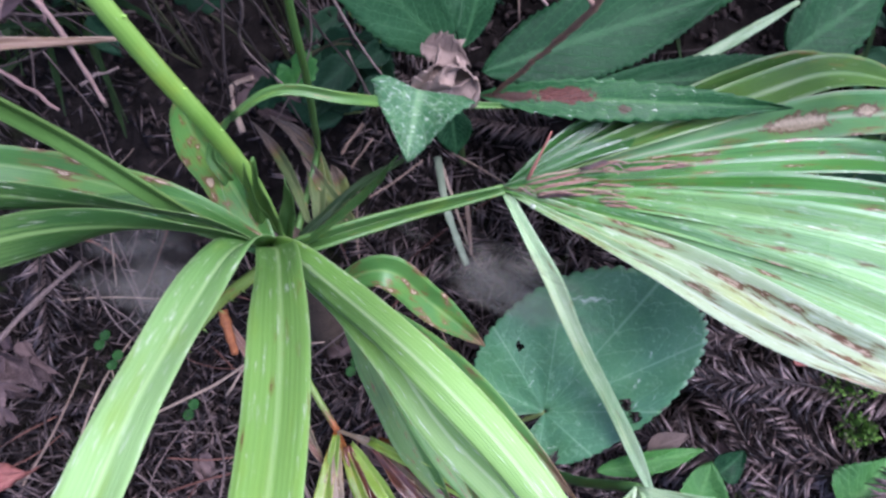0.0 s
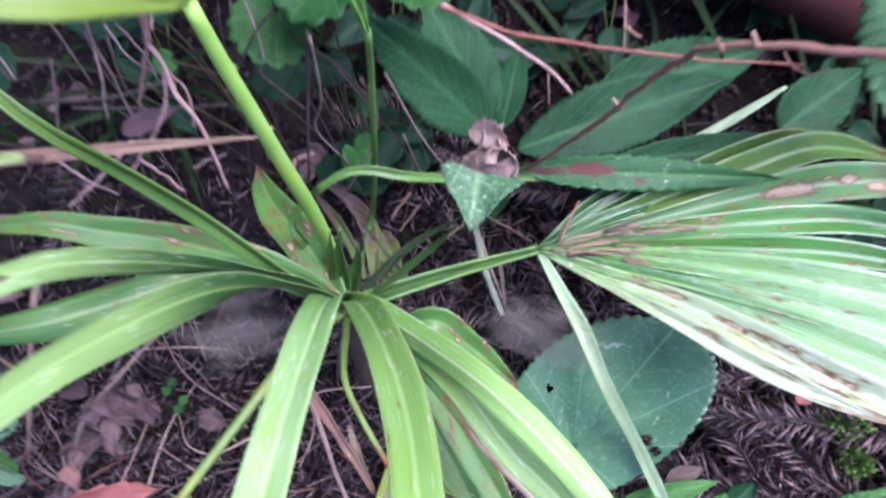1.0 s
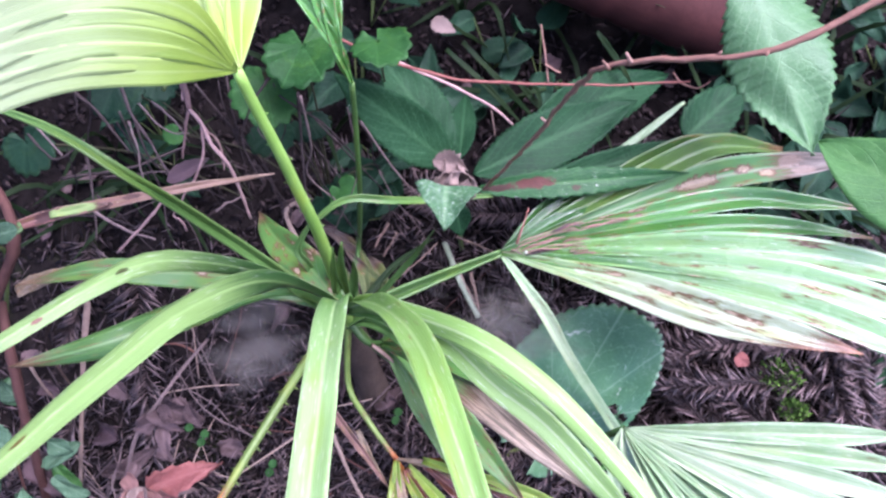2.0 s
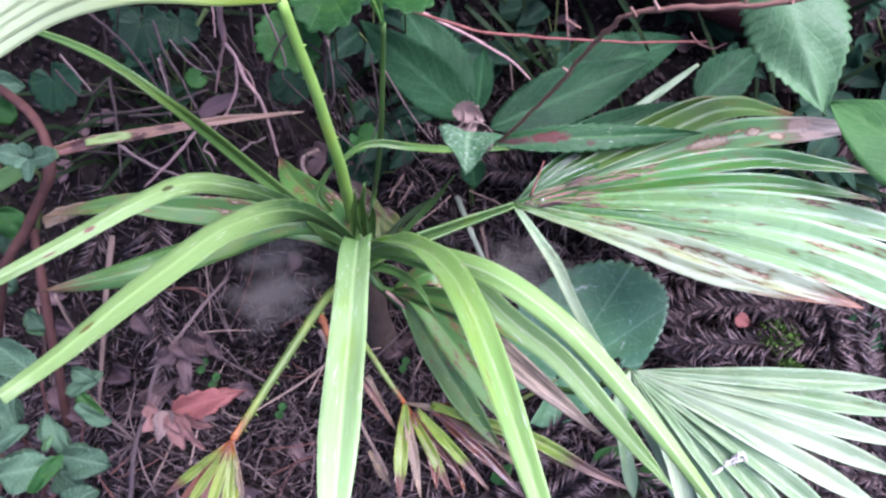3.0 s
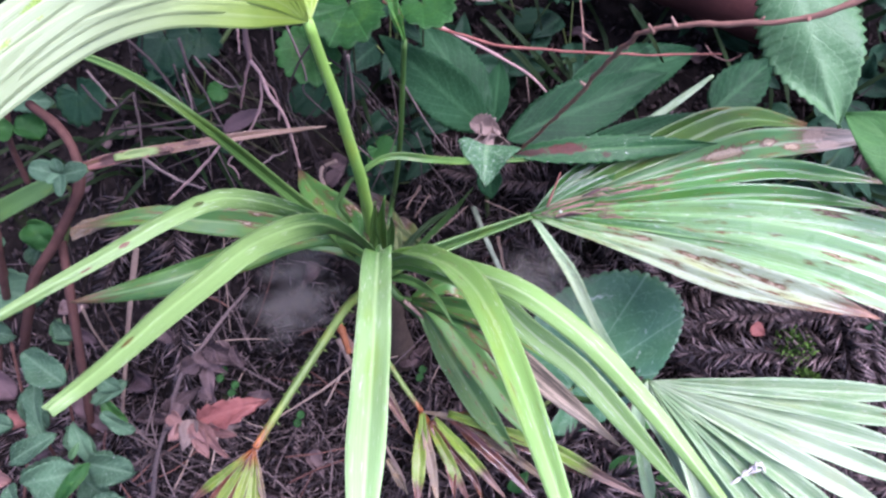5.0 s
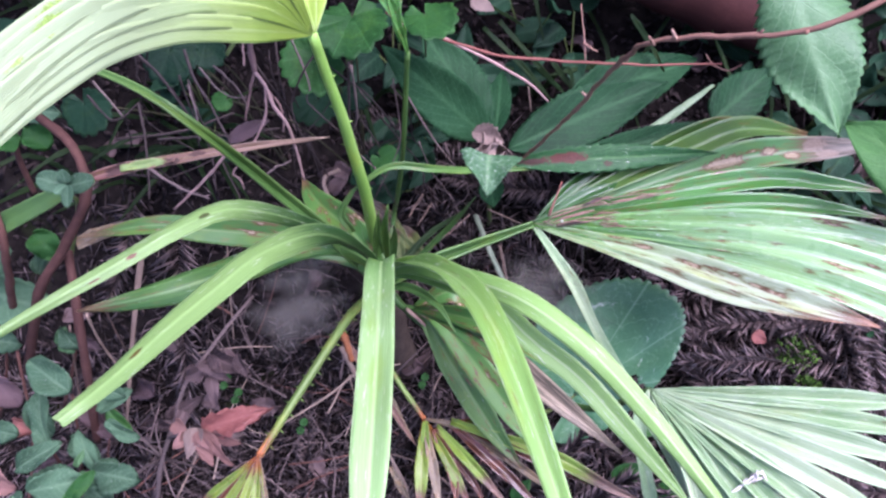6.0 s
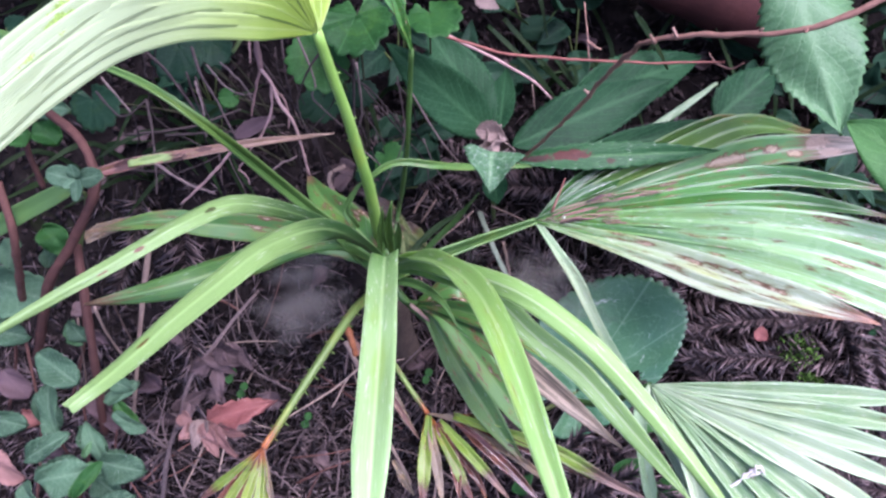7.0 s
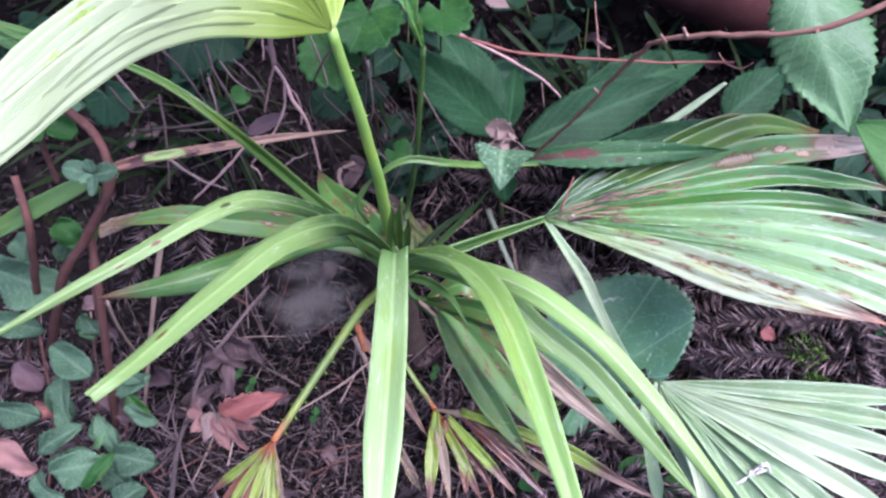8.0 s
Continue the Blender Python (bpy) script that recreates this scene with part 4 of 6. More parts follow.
for pts, w, mat in (
    ([HUB, (-0.076, 0.172, 0.162), (-0.055, 0.132, 0.140), (-0.026, 0.077, 0.121), (0.009, 0.020, 0.101)], 0.030, PALM_MID),
    ([HUB, (-0.065, 0.171, 0.174), (-0.035, 0.124, 0.171), (-0.002, 0.069, 0.163), (0.033, 0.011, 0.154)], 0.030, PALM_SPOT),
    ([HUB, (-0.054, 0.153, 0.210), (-0.015, 0.100, 0.249), (0.027, 0.045, 0.265), (0.081, -0.012, 0.257)], 0.026, PALM_HANG),
    ([HUB, (-0.043, 0.146, 0.229), (0.004, 0.104, 0.263), (0.046, 0.059, 0.273), (0.079, 0.022, 0.264)], 0.022, PALM_SPOT),
    ([HUB, (-0.045, 0.193, 0.194), (-0.012, 0.180, 0.157), (0.034, 0.155, 0.114)], 0.030, PALM_SPOT),
):
    blade("leaf_segment", pts, w, mat, leaf, fold=0.42, base=0.2, full=0.35, point=0.6)

# two rotting fans at the foot
HUB = (-0.090, 0.089, 0.086)
leaf = rot_leaf = tube("leaf_stalk", [CROWN, (-0.133, 0.170, 0.114), (-0.117, 0.132, 0.105), HUB], 0.004, 0.0028, STALK_OLD, palm)
for tip, w, mat in (
    ((-0.104, -0.016, 0.078), 0.016, PALM_ROT), ((-0.081, -0.013, 0.081), 0.012, PALM_GREY), ((-0.046, -0.014, 0.069), 0.013, PALM_ROT),
    ((0.012, 0.052, 0.085), 0.01, PALM_GREY),
):
    a = np.array(HUB) * 0.5 + np.array(tip) * 0.5 + np.array((0, 0, 0.012))
    blade("leaf_segment", [HUB, tuple(a), tip], w, mat, leaf, fold=0.35, base=0.25, full=0.5, point=0.55)
HUB = (-0.236, 0.020, 0.251)
leaf = tube("leaf_stalk", [CROWN, (-0.145, 0.166, 0.232), (-0.156, 0.141, 0.253), (-0.189, 0.086, 0.261), HUB], 0.0050, 0.0034, STALK_OLD, palm, n=60, spikes=30, thorn=0.0075, label="thorny green leaf stalk")
for tip, w, mat in (
    ((-0.296, -0.019, 0.239), 0.010, PALM_ROT), ((-0.289, -0.030, 0.233), 0.008, PALM_BROWN), ((-0.281, -0.036, 0.236), 0.010, PALM_ROT_FAN), ((-0.272, -0.042, 0.232), 0.008, PALM_BROWN), ((-0.262, -0.047, 0.236), 0.011, PALM_ROT_FAN),
    ((-0.255, -0.048, 0.230), 0.007, PALM_BROWN), ((-0.244, -0.048, 0.235), 0.010, PALM_ROT), ((-0.236, -0.044, 0.232), 0.009, PALM_ROT_FAN), ((-0.228, -0.038, 0.236), 0.006, PALM_GREY),
):
    blade("leaf_segment", [HUB, tuple(np.array(HUB) * 0.5 + np.array(tip) * 0.5), tip], w, mat, leaf, fold=0.6, base=0.25, full=0.6, point=0.6, wave=0.001)

for pts, w, mat in (
    ([(-0.060, 0.080, 0.099), (-0.013, 0.055, 0.109), (0.044, 0.027, 0.113), (0.094, -0.005, 0.102), (0.144, -0.034, 0.093)], 0.021, PALM_ROT_END), ([(-0.061, 0.078, 0.092), (-0.033, 0.046, 0.098), (0.000, 0.011, 0.090), (0.026, -0.023, 0.083)], 0.018, PALM_BROWN),
    ([(-0.089, 0.084, 0.094), (-0.094, 0.043, 0.088), (-0.103, -0.003, 0.078)], 0.017, PALM_ROT_END), ([(-0.080, 0.076, 0.090), (-0.065, 0.035, 0.084), (-0.063, -0.007, 0.078)], 0.018, PALM_BROWN), ([(-0.077, 0.078, 0.091), (-0.046, 0.037, 0.092), (-0.009, -0.014, 0.087)], 0.017, PALM_ROT_END),
    ([(-0.075, 0.064, 0.083), (-0.042, 0.016, 0.074), (-0.033, -0.012, 0.075)], 0.013, PALM_BROWN), ([(-0.054, 0.081, 0.093), (-0.018, 0.065, 0.109), (0.015, 0.034, 0.104)], 0.012, PALM_ROT), ([(-0.054, 0.075, 0.090), (-0.008, 0.039, 0.094), (0.052, -0.015, 0.089)], 0.014, PALM_GREY), ([(-0.054, 0.077, 0.092), (0.004, 0.040, 0.107), (0.077, -0.002, 0.097)], 0.014, PALM_BROWN),
    ([(-0.129, 0.127, 0.083), (-0.118, 0.094, 0.076), (-0.103, 0.066, 0.072)], 0.013, PALM_GREY), ([(-0.134, 0.047, 0.059), (-0.113, 0.007, 0.049)], 0.013, PALM_GREY), ([(-0.170, 0.162, 0.178), (-0.140, 0.120, 0.131), (-0.101, 0.062, 0.076)], 0.0125, FLAKE_RED),
):
    blade("leaf_segment", pts, w * 0.8, mat, rot_leaf, fold=0.6, base=0.5, full=0.4, point=0.55, wave=0.002)

tube("broken_stub", [(-0.169, 0.165, 0.180), (-0.164, 0.152, 0.178), (-0.161, 0.136, 0.163)], 0.0042, 0.0028, STUB, palm, n=12, knots=0.12, label="broken orange-brown stalk stub")

# an old leaf drooping behind the crown, olive at the foot and brown at the ends
leaf = tube("leaf_stalk", [CROWN, (-0.100, 0.212, 0.200), (-0.088, 0.222, 0.194)], 0.004, 0.003, STALK_DARK, palm, n=12)
for pts, w, mat in (
    ([(-0.086, 0.226, 0.191), (-0.094, 0.263, 0.180), (-0.119, 0.318, 0.172), (-0.151, 0.344, 0.172)], 0.018, PALM_WITHER), ([(-0.080, 0.230, 0.193), (-0.084, 0.263, 0.182), (-0.095, 0.296, 0.170)], 0.02, PALM_WITHER), ([(-0.098, 0.226, 0.191), (-0.101, 0.263, 0.184), (-0.110, 0.299, 0.175), (-0.133, 0.327, 0.170)], 0.016, PALM_WITHER),
    ([(-0.107, 0.237, 0.185), (-0.126, 0.281, 0.175), (-0.146, 0.316, 0.165), (-0.168, 0.342, 0.165)], 0.011, PALM_WITHER), ([(-0.068, 0.228, 0.208), (-0.089, 0.257, 0.188), (-0.119, 0.302, 0.178)], 0.012, PALM_WITHER),
):
    blade("leaf_segment", pts, w, mat, leaf, fold=0.45, base=0.4, full=0.4, point=0.6, wave=0.0015, label="drooping withered olive segment")

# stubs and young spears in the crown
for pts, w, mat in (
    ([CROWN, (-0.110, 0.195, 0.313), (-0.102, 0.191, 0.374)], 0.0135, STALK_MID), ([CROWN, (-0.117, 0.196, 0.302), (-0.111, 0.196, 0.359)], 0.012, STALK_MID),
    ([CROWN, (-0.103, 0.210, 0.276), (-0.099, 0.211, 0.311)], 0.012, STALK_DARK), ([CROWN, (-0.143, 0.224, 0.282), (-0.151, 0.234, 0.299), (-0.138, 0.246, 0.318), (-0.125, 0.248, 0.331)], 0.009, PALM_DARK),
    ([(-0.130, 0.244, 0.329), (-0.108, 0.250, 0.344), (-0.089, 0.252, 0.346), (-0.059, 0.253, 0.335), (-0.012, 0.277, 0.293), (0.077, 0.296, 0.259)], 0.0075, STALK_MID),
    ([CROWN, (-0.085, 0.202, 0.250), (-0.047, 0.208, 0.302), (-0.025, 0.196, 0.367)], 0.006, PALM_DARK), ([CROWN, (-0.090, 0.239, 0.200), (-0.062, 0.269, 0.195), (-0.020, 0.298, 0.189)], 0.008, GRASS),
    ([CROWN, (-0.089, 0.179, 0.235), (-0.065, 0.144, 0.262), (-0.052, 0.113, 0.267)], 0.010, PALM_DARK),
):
    blade("sheath", pts, w, mat, palm, fold=0.5, base=0.8, full=0.2, point=0.5)

# ---- the toothed-leaved plant behind ----
shrub = thing("broadleaf_seedling", on_ground(0.02, 0.36), "dark green seedling with broad finely toothed leaves", "plant")
JOIN = (0.008, 0.328, 0.276)
tube("stem", [on_ground(0.02, 0.36, -0.01), (0.008, 0.330, 0.242), JOIN], 0.003, 0.0022, STALK_HERB, shrub)
for a, b, w, mat, kw in (
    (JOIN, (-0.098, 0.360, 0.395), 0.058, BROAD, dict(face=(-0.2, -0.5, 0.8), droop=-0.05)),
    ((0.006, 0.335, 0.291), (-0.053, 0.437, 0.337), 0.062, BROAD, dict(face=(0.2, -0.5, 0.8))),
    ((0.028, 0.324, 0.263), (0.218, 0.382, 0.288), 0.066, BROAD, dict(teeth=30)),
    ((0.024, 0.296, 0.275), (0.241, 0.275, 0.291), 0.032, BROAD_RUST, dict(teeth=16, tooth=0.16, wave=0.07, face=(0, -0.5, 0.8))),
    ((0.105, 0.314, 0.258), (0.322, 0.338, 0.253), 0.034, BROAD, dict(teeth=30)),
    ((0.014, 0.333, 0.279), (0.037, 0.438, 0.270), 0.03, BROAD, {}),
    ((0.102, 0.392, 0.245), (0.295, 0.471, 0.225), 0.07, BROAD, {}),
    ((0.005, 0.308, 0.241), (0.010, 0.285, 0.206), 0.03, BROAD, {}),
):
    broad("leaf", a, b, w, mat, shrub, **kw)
broad("leaf", (-0.012, 0.216, 0.399), (-0.019, 0.178, 0.397), 0.062, BROAD_POWDER, shrub, kind="delta", teeth=8, tooth=0.07, cup=0.3, wave=0.07, halves=(1.05, 0.9), n=65, face=(-0.1, -0.75, 0.65), label="heart-shaped leaf dusted with white powder")

curl = thing("withered_leaf", (0.005, 0.298, 0.293), "crumpled pale withered leaf caught on the seedling", "leaf")
for a, b, w, f in (((-0.018, 0.279, 0.294), (0.006, 0.311, 0.318), 0.036, (0.6, -0.5, 0.5)), ((0.020, 0.275, 0.292), (0.003, 0.316, 0.309), 0.036, (-0.7, -0.4, 0.5)), ((-0.015, 0.275, 0.309), (0.024, 0.280, 0.306), 0.027, (0, -0.8, 0.3)), ((-0.014, 0.308, 0.316), (0.017, 0.295, 0.315), 0.024, (0, -0.3, 0.9)), ((-0.008, 0.280, 0.317), (0.015, 0.290, 0.317), 0.022, (0.3, -0.9, 0.1))):
    broad("fold", a, b, w, DEADPALE, curl, face=f, kind="ovate", teeth=7, tooth=0.2, cup=0.7, wave=0.2, droop=0.3)

big = thing("large_round_leaf", (0.090, 0.110, 0.052), "large dark green rounded leaf with a small hole", "leaf")
disc("leaf_blade", (0.090, 0.110, 0.052), (0.205, 0.175, 0.145), BROAD_BIG, big, teeth=62, tooth=0.03, wide=0.80, halves=(1.0, 0.60), sinus=150, face=(-0.15, -0.3, 0.9), cup=0.05, wave=0.03, rings=24, rays=187, hole=(((0.049, 0.125, 0.239), (0.084, 0.196, -0.058), 0.0036), ((0.121, 0.089, 0.222), (0.199, 0.138, -0.085), 0.0055), ((0.127, 0.081, 0.219), (0.210, 0.126, -0.090), 0.005)))
tube("leaf_stalk", [(0.090, 0.110, 0.050), (0.071, 0.107, 0.025), on_ground(0.03, 0.10)], 0.0028, 0.003, STALK_HERB, big)

for a, b, w, mat, kind, label in (
    ((0.136, 0.061, 0.038), (0.229, 0.075, 0.055), 0.024, BROAD_GRASSY, "lance", "green pointed leaf lying on the litter"), ((0.182, 0.079, 0.040), (0.220, 0.091, 0.045), 0.024, DEADPALE, "ovate", "pale curled scrap of dead leaf"),
    ((0.353, 0.028, 0.030), (0.396, 0.069, 0.047), 0.07, BROAD_MID, "ovate", "dark green leaf low on the ground"), ((0.222, 0.023, 0.018), (0.237, 0.066, 0.046), 0.05, BROAD_MID, "ovate", "crinkled dark green leaf low on the ground"), ((0.245, 0.058, 0.032), (0.270, 0.077, 0.039), 0.03, BROAD, "ovate", "small dark leaf under the sprigs"), ((0.467, 0.153, 0.036), (0.514, 0.118, 0.017), 0.05, BROAD, "ovate", "grey-green leaf low on the ground"),
    ((0.122, 0.013, 0.019), (0.157, 0.025, 0.038), 0.03, CRENATE, "ovate", "small green leaf low on the ground"), ((0.173, -0.015, 0.004), (0.192, 0.010, 0.030), 0.03, CRENATE, "ovate", "small green leaf low on the ground"),
    ((0.004, 0.007, 0.013), (0.025, 0.022, 0.033), 0.02, CRENATE, "ovate", "small green leaf low on the ground"), ((0.321, 0.164, 0.059), (0.336, 0.153, 0.053), 0.020, RED, "ovate", "small red fallen leaf on the litter"),
):
    lf = broad("ground_leaf", a, b, w, mat, None, kind=kind, teeth=12, tooth=0.08, cup=0.25, wave=0.08)
    tagged(lf, label, "leaf")

# ---- leaves hanging in from the upper right ----
hang = thing("overhanging_leaf", (0.218, 0.321, 0.483), "pale green toothed leaf with sunken veins hanging in", "leaf")
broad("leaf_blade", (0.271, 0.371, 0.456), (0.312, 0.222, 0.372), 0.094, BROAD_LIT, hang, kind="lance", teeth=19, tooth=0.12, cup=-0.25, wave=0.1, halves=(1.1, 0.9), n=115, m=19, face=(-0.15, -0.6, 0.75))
tube("leaf_stalk", [(0.271, 0.371, 0.456), (0.258, 0.41, 0.462), (0.225, 0.52, 0.42)], 0.0022, 0.003, STALK_HERB, hang)
hang = thing("overhanging_leaf", (0.270, 0.184, 0.429), "smooth mid-green leaf hanging in at the edge", "leaf")
broad("leaf_blade", (0.399, 0.127, 0.381), (0.320, 0.240, 0.372), 0.075, BROAD_MID, hang, kind="lance", teeth=3, tooth=0.0, face=(-0.2, -0.5, 0.8))
tube("leaf_stalk", [(0.399, 0.127, 0.381), (0.450, 0.121, 0.346), (0.569, 0.136, 0.269)], 0.002, 0.002, STALK_HERB, hang)
hang = thing("overhanging_leaf", (0.302, 0.406, 0.234), "dark green leaf low in the shade", "leaf")
broad("leaf_blade", (0.274, 0.363, 0.232), (0.365, 0.424, 0.246), 0.06, BROAD, hang, kind="ovate", teeth=10)
tube("leaf_stalk", [(0.274, 0.363, 0.232), (0.286, 0.380, 0.173), (0.305, 0.403, 0.117)], 0.002, 0.002, STALK_HERB, hang)

# ---- round scalloped leaves on thin stalks ----
for foot, leaves in (
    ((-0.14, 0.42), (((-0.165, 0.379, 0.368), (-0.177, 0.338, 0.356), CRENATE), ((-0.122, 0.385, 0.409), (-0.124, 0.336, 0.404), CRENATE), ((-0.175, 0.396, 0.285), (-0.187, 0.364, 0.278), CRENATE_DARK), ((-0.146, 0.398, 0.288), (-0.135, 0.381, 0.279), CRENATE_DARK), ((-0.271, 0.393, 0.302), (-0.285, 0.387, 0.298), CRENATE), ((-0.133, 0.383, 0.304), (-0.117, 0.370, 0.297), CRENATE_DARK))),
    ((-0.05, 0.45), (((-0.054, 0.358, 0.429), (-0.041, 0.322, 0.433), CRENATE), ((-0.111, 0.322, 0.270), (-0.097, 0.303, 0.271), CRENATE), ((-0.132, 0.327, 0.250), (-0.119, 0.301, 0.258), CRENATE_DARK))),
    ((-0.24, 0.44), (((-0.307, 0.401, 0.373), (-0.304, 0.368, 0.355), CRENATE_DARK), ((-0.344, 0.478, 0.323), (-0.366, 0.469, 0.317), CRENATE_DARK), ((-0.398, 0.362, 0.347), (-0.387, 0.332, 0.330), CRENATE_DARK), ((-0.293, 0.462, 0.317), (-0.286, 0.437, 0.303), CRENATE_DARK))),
):
    herb = thing("scalloped_herb", on_ground(*foot), "low herb with round scalloped green leaves", "herb", "scalloped herbs on the bank")
    for a, b, mat in leaves:
        lf = disc("leaf", a, b, mat, herb, teeth=15, tooth=0.11, wide=1.0, sinus=155, wave=0.08, face=(rng.uniform(-0.25, 0.25), -0.6, 0.8))
        p, q = np.array(on_ground(*foot)), np.array(a)
        tube("leaf_stalk", [p, p * 0.45 + q * 0.55 + np.array((0, 0.025, 0.0)), q], 0.0013, 0.0010, STALK_DIM, herb, n=12)

# ---- twigs across the back ----
twig = thing("fallen_twig", (0.036, 0.296, 0.270), "bare reddish-brown twig slanting up over the leaves", "twig")
tube("branch", [(0.032, 0.302, 0.261), (0.063, 0.262, 0.378), (0.086, 0.232, 0.476), (0.093, 0.209, 0.521), (0.111, 0.197, 0.537), (0.137, 0.181, 0.552), (0.164, 0.165, 0.566), (0.192, 0.159, 0.581), (0.232, 0.164, 0.602)], 0.0016, 0.0021, TWIG_LIT, twig, n=110, knots=0.13)
for a, b in (((0.097, 0.202, 0.528), (0.091, 0.200, 0.538)), ((0.109, 0.197, 0.537), (0.105, 0.199, 0.544)), ((0.176, 0.163, 0.571), (0.171, 0.157, 0.573)), ((0.089, 0.222, 0.493), (0.092, 0.223, 0.500)), ((0.151, 0.173, 0.559), (0.152, 0.172, 0.564)), ((0.074, 0.247, 0.427), (0.070, 0.251, 0.429))):
    tube("spur", [a, b], 0.0015, 0.0008, TWIG_LIT, twig, n=5)
twig = thing("fallen_twig", (0.019, 0.361, 0.364), "thin red twig lying level with a forked dry end", "twig")
tube("branch", [(-0.090, 0.402, 0.396), (-0.047, 0.382, 0.380), (0.019, 0.363, 0.365), (0.103, 0.349, 0.359), (0.178, 0.345, 0.352), (0.243, 0.343, 0.347)], 0.0016, 0.0010, TWIG_RED, twig, n=50, knots=0.16)
for pts in ([(0.231, 0.345, 0.347), (0.248, 0.337, 0.343), (0.263, 0.341, 0.346)], [(0.234, 0.344, 0.347), (0.228, 0.353, 0.352)], [(0.103, 0.349, 0.359), (0.101, 0.364, 0.378), (0.099, 0.385, 0.402)], [(0.100, 0.359, 0.376), (0.114, 0.351, 0.371)]):
    tube("spur", pts, 0.0010, 0.0006, TWIG_LIT, twig, n=8, knots=0.1)
twig = thing("fallen_twig", (0.009, 0.371, 0.346), "brown side twig dipping behind the broad leaf", "twig")
tube("branch", [(-0.036, 0.383, 0.375), (0.009, 0.374, 0.348), (0.051, 0.364, 0.320), (0.074, 0.359, 0.294)], 0.0018, 0.0012, TWIG, twig, n=18, knots=0.08)
tube("spur", [(0.051, 0.361, 0.318), (0.053, 0.344, 0.297)], 0.0008, 0.0005, STRAW, twig, n=6)

# ---- dry twigs, stems and the dying strap leaf on the far side ----
dry = thing("dry_branch", (-0.188, 0.248, 0.512), "dead grey-brown branch with fine bare forks", "branch")
tube("branch", [(-0.186, 0.282, 0.542), (-0.187, 0.254, 0.521), (-0.187, 0.232, 0.503)], 0.0026, 0.0021, TWIG, dry, knots=0.1)
for pts, r, mat in (
    ([(-0.187, 0.232, 0.503), (-0.181, 0.226, 0.494), (-0.177, 0.216, 0.483), (-0.170, 0.211, 0.469), (-0.168, 0.207, 0.444), (-0.168, 0.202, 0.406)], 0.0019, TWIG),
    ([(-0.187, 0.232, 0.503), (-0.194, 0.225, 0.487), (-0.201, 0.216, 0.470)], 0.0014, TWIG), ([(-0.181, 0.225, 0.493), (-0.173, 0.221, 0.474), (-0.175, 0.212, 0.457)], 0.0014, TWIG),
    ([(-0.181, 0.226, 0.494), (-0.184, 0.215, 0.476), (-0.195, 0.208, 0.460), (-0.211, 0.203, 0.439), (-0.222, 0.200, 0.425), (-0.217, 0.198, 0.419), (-0.216, 0.194, 0.411)], 0.0013, TWIG),
    ([(-0.258, 0.306, 0.460), (-0.253, 0.287, 0.444), (-0.243, 0.270, 0.429), (-0.235, 0.254, 0.415), (-0.230, 0.244, 0.404)], 0.0017, TWIG_GREY), ([(-0.320, 0.335, 0.451), (-0.291, 0.313, 0.428), (-0.271, 0.286, 0.403)], 0.0019, TWIG_GREY),
    ([(-0.235, 0.292, 0.453), (-0.220, 0.278, 0.447), (-0.210, 0.261, 0.438)], 0.0013, TWIG_GREY), ([(-0.252, 0.306, 0.438), (-0.233, 0.284, 0.426), (-0.214, 0.280, 0.425)], 0.0012, TWIG_GREY),
    ([(-0.228, 0.229, 0.418), (-0.264, 0.217, 0.386), (-0.291, 0.215, 0.361)], 0.0017, TWIG), ([(-0.317, 0.261, 0.363), (-0.291, 0.243, 0.354), (-0.265, 0.232, 0.349)], 0.002, TWIG_GREY), ([(-0.224, 0.220, 0.413), (-0.203, 0.212, 0.387)], 0.0016, TWIG),
    ([(-0.377, 0.341, 0.313), (-0.306, 0.342, 0.317), (-0.256, 0.359, 0.318)], 0.0022, TWIG_DIM), ([(-0.269, 0.309, 0.416), (-0.264, 0.284, 0.401), (-0.266, 0.272, 0.383)], 0.0015, TWIG_GREY), ([(-0.343, 0.357, 0.347), (-0.339, 0.310, 0.320), (-0.341, 0.273, 0.299)], 0.0019, TWIG_DIM),
    ([(-0.361, 0.335, 0.403), (-0.337, 0.305, 0.387)], 0.0016, TWIG_GREY), ([(-0.210, 0.246, 0.360), (-0.187, 0.254, 0.366)], 0.0013, TWIG_GREY), ([(-0.385, 0.354, 0.366), (-0.361, 0.330, 0.354), (-0.335, 0.342, 0.362)], 0.0016, TWIG_DIM),
    ([(-0.327, 0.323, 0.329), (-0.255, 0.320, 0.330), (-0.209, 0.334, 0.317)], 0.0016, TWIG_DIM), ([(-0.390, 0.301, 0.313), (-0.334, 0.296, 0.301), (-0.294, 0.283, 0.284)], 0.002, TWIG_DIM), ([(-0.205, 0.417, 0.365), (-0.206, 0.385, 0.335), (-0.204, 0.371, 0.316)], 0.0018, TWIG_DIM),
    ([(-0.205, 0.295, 0.480), (-0.205, 0.274, 0.468)], 0.0012, TWIG), ([(-0.320, 0.359, 0.418), (-0.324, 0.340, 0.396)], 0.0014, TWIG_DIM),
):
    tube("side_twig", pts, r * 0.8, r * 0.5, mat, dry, n=20, knots=0.14)
tube("side_twig", [(-0.207, 0.286, 0.486), (-0.216, 0.275, 0.480)], 0.0020, 0.0016, STALK_HERB, dry, n=6, label="short greenish broken piece")
hang_rng = np.random.default_rng(21)
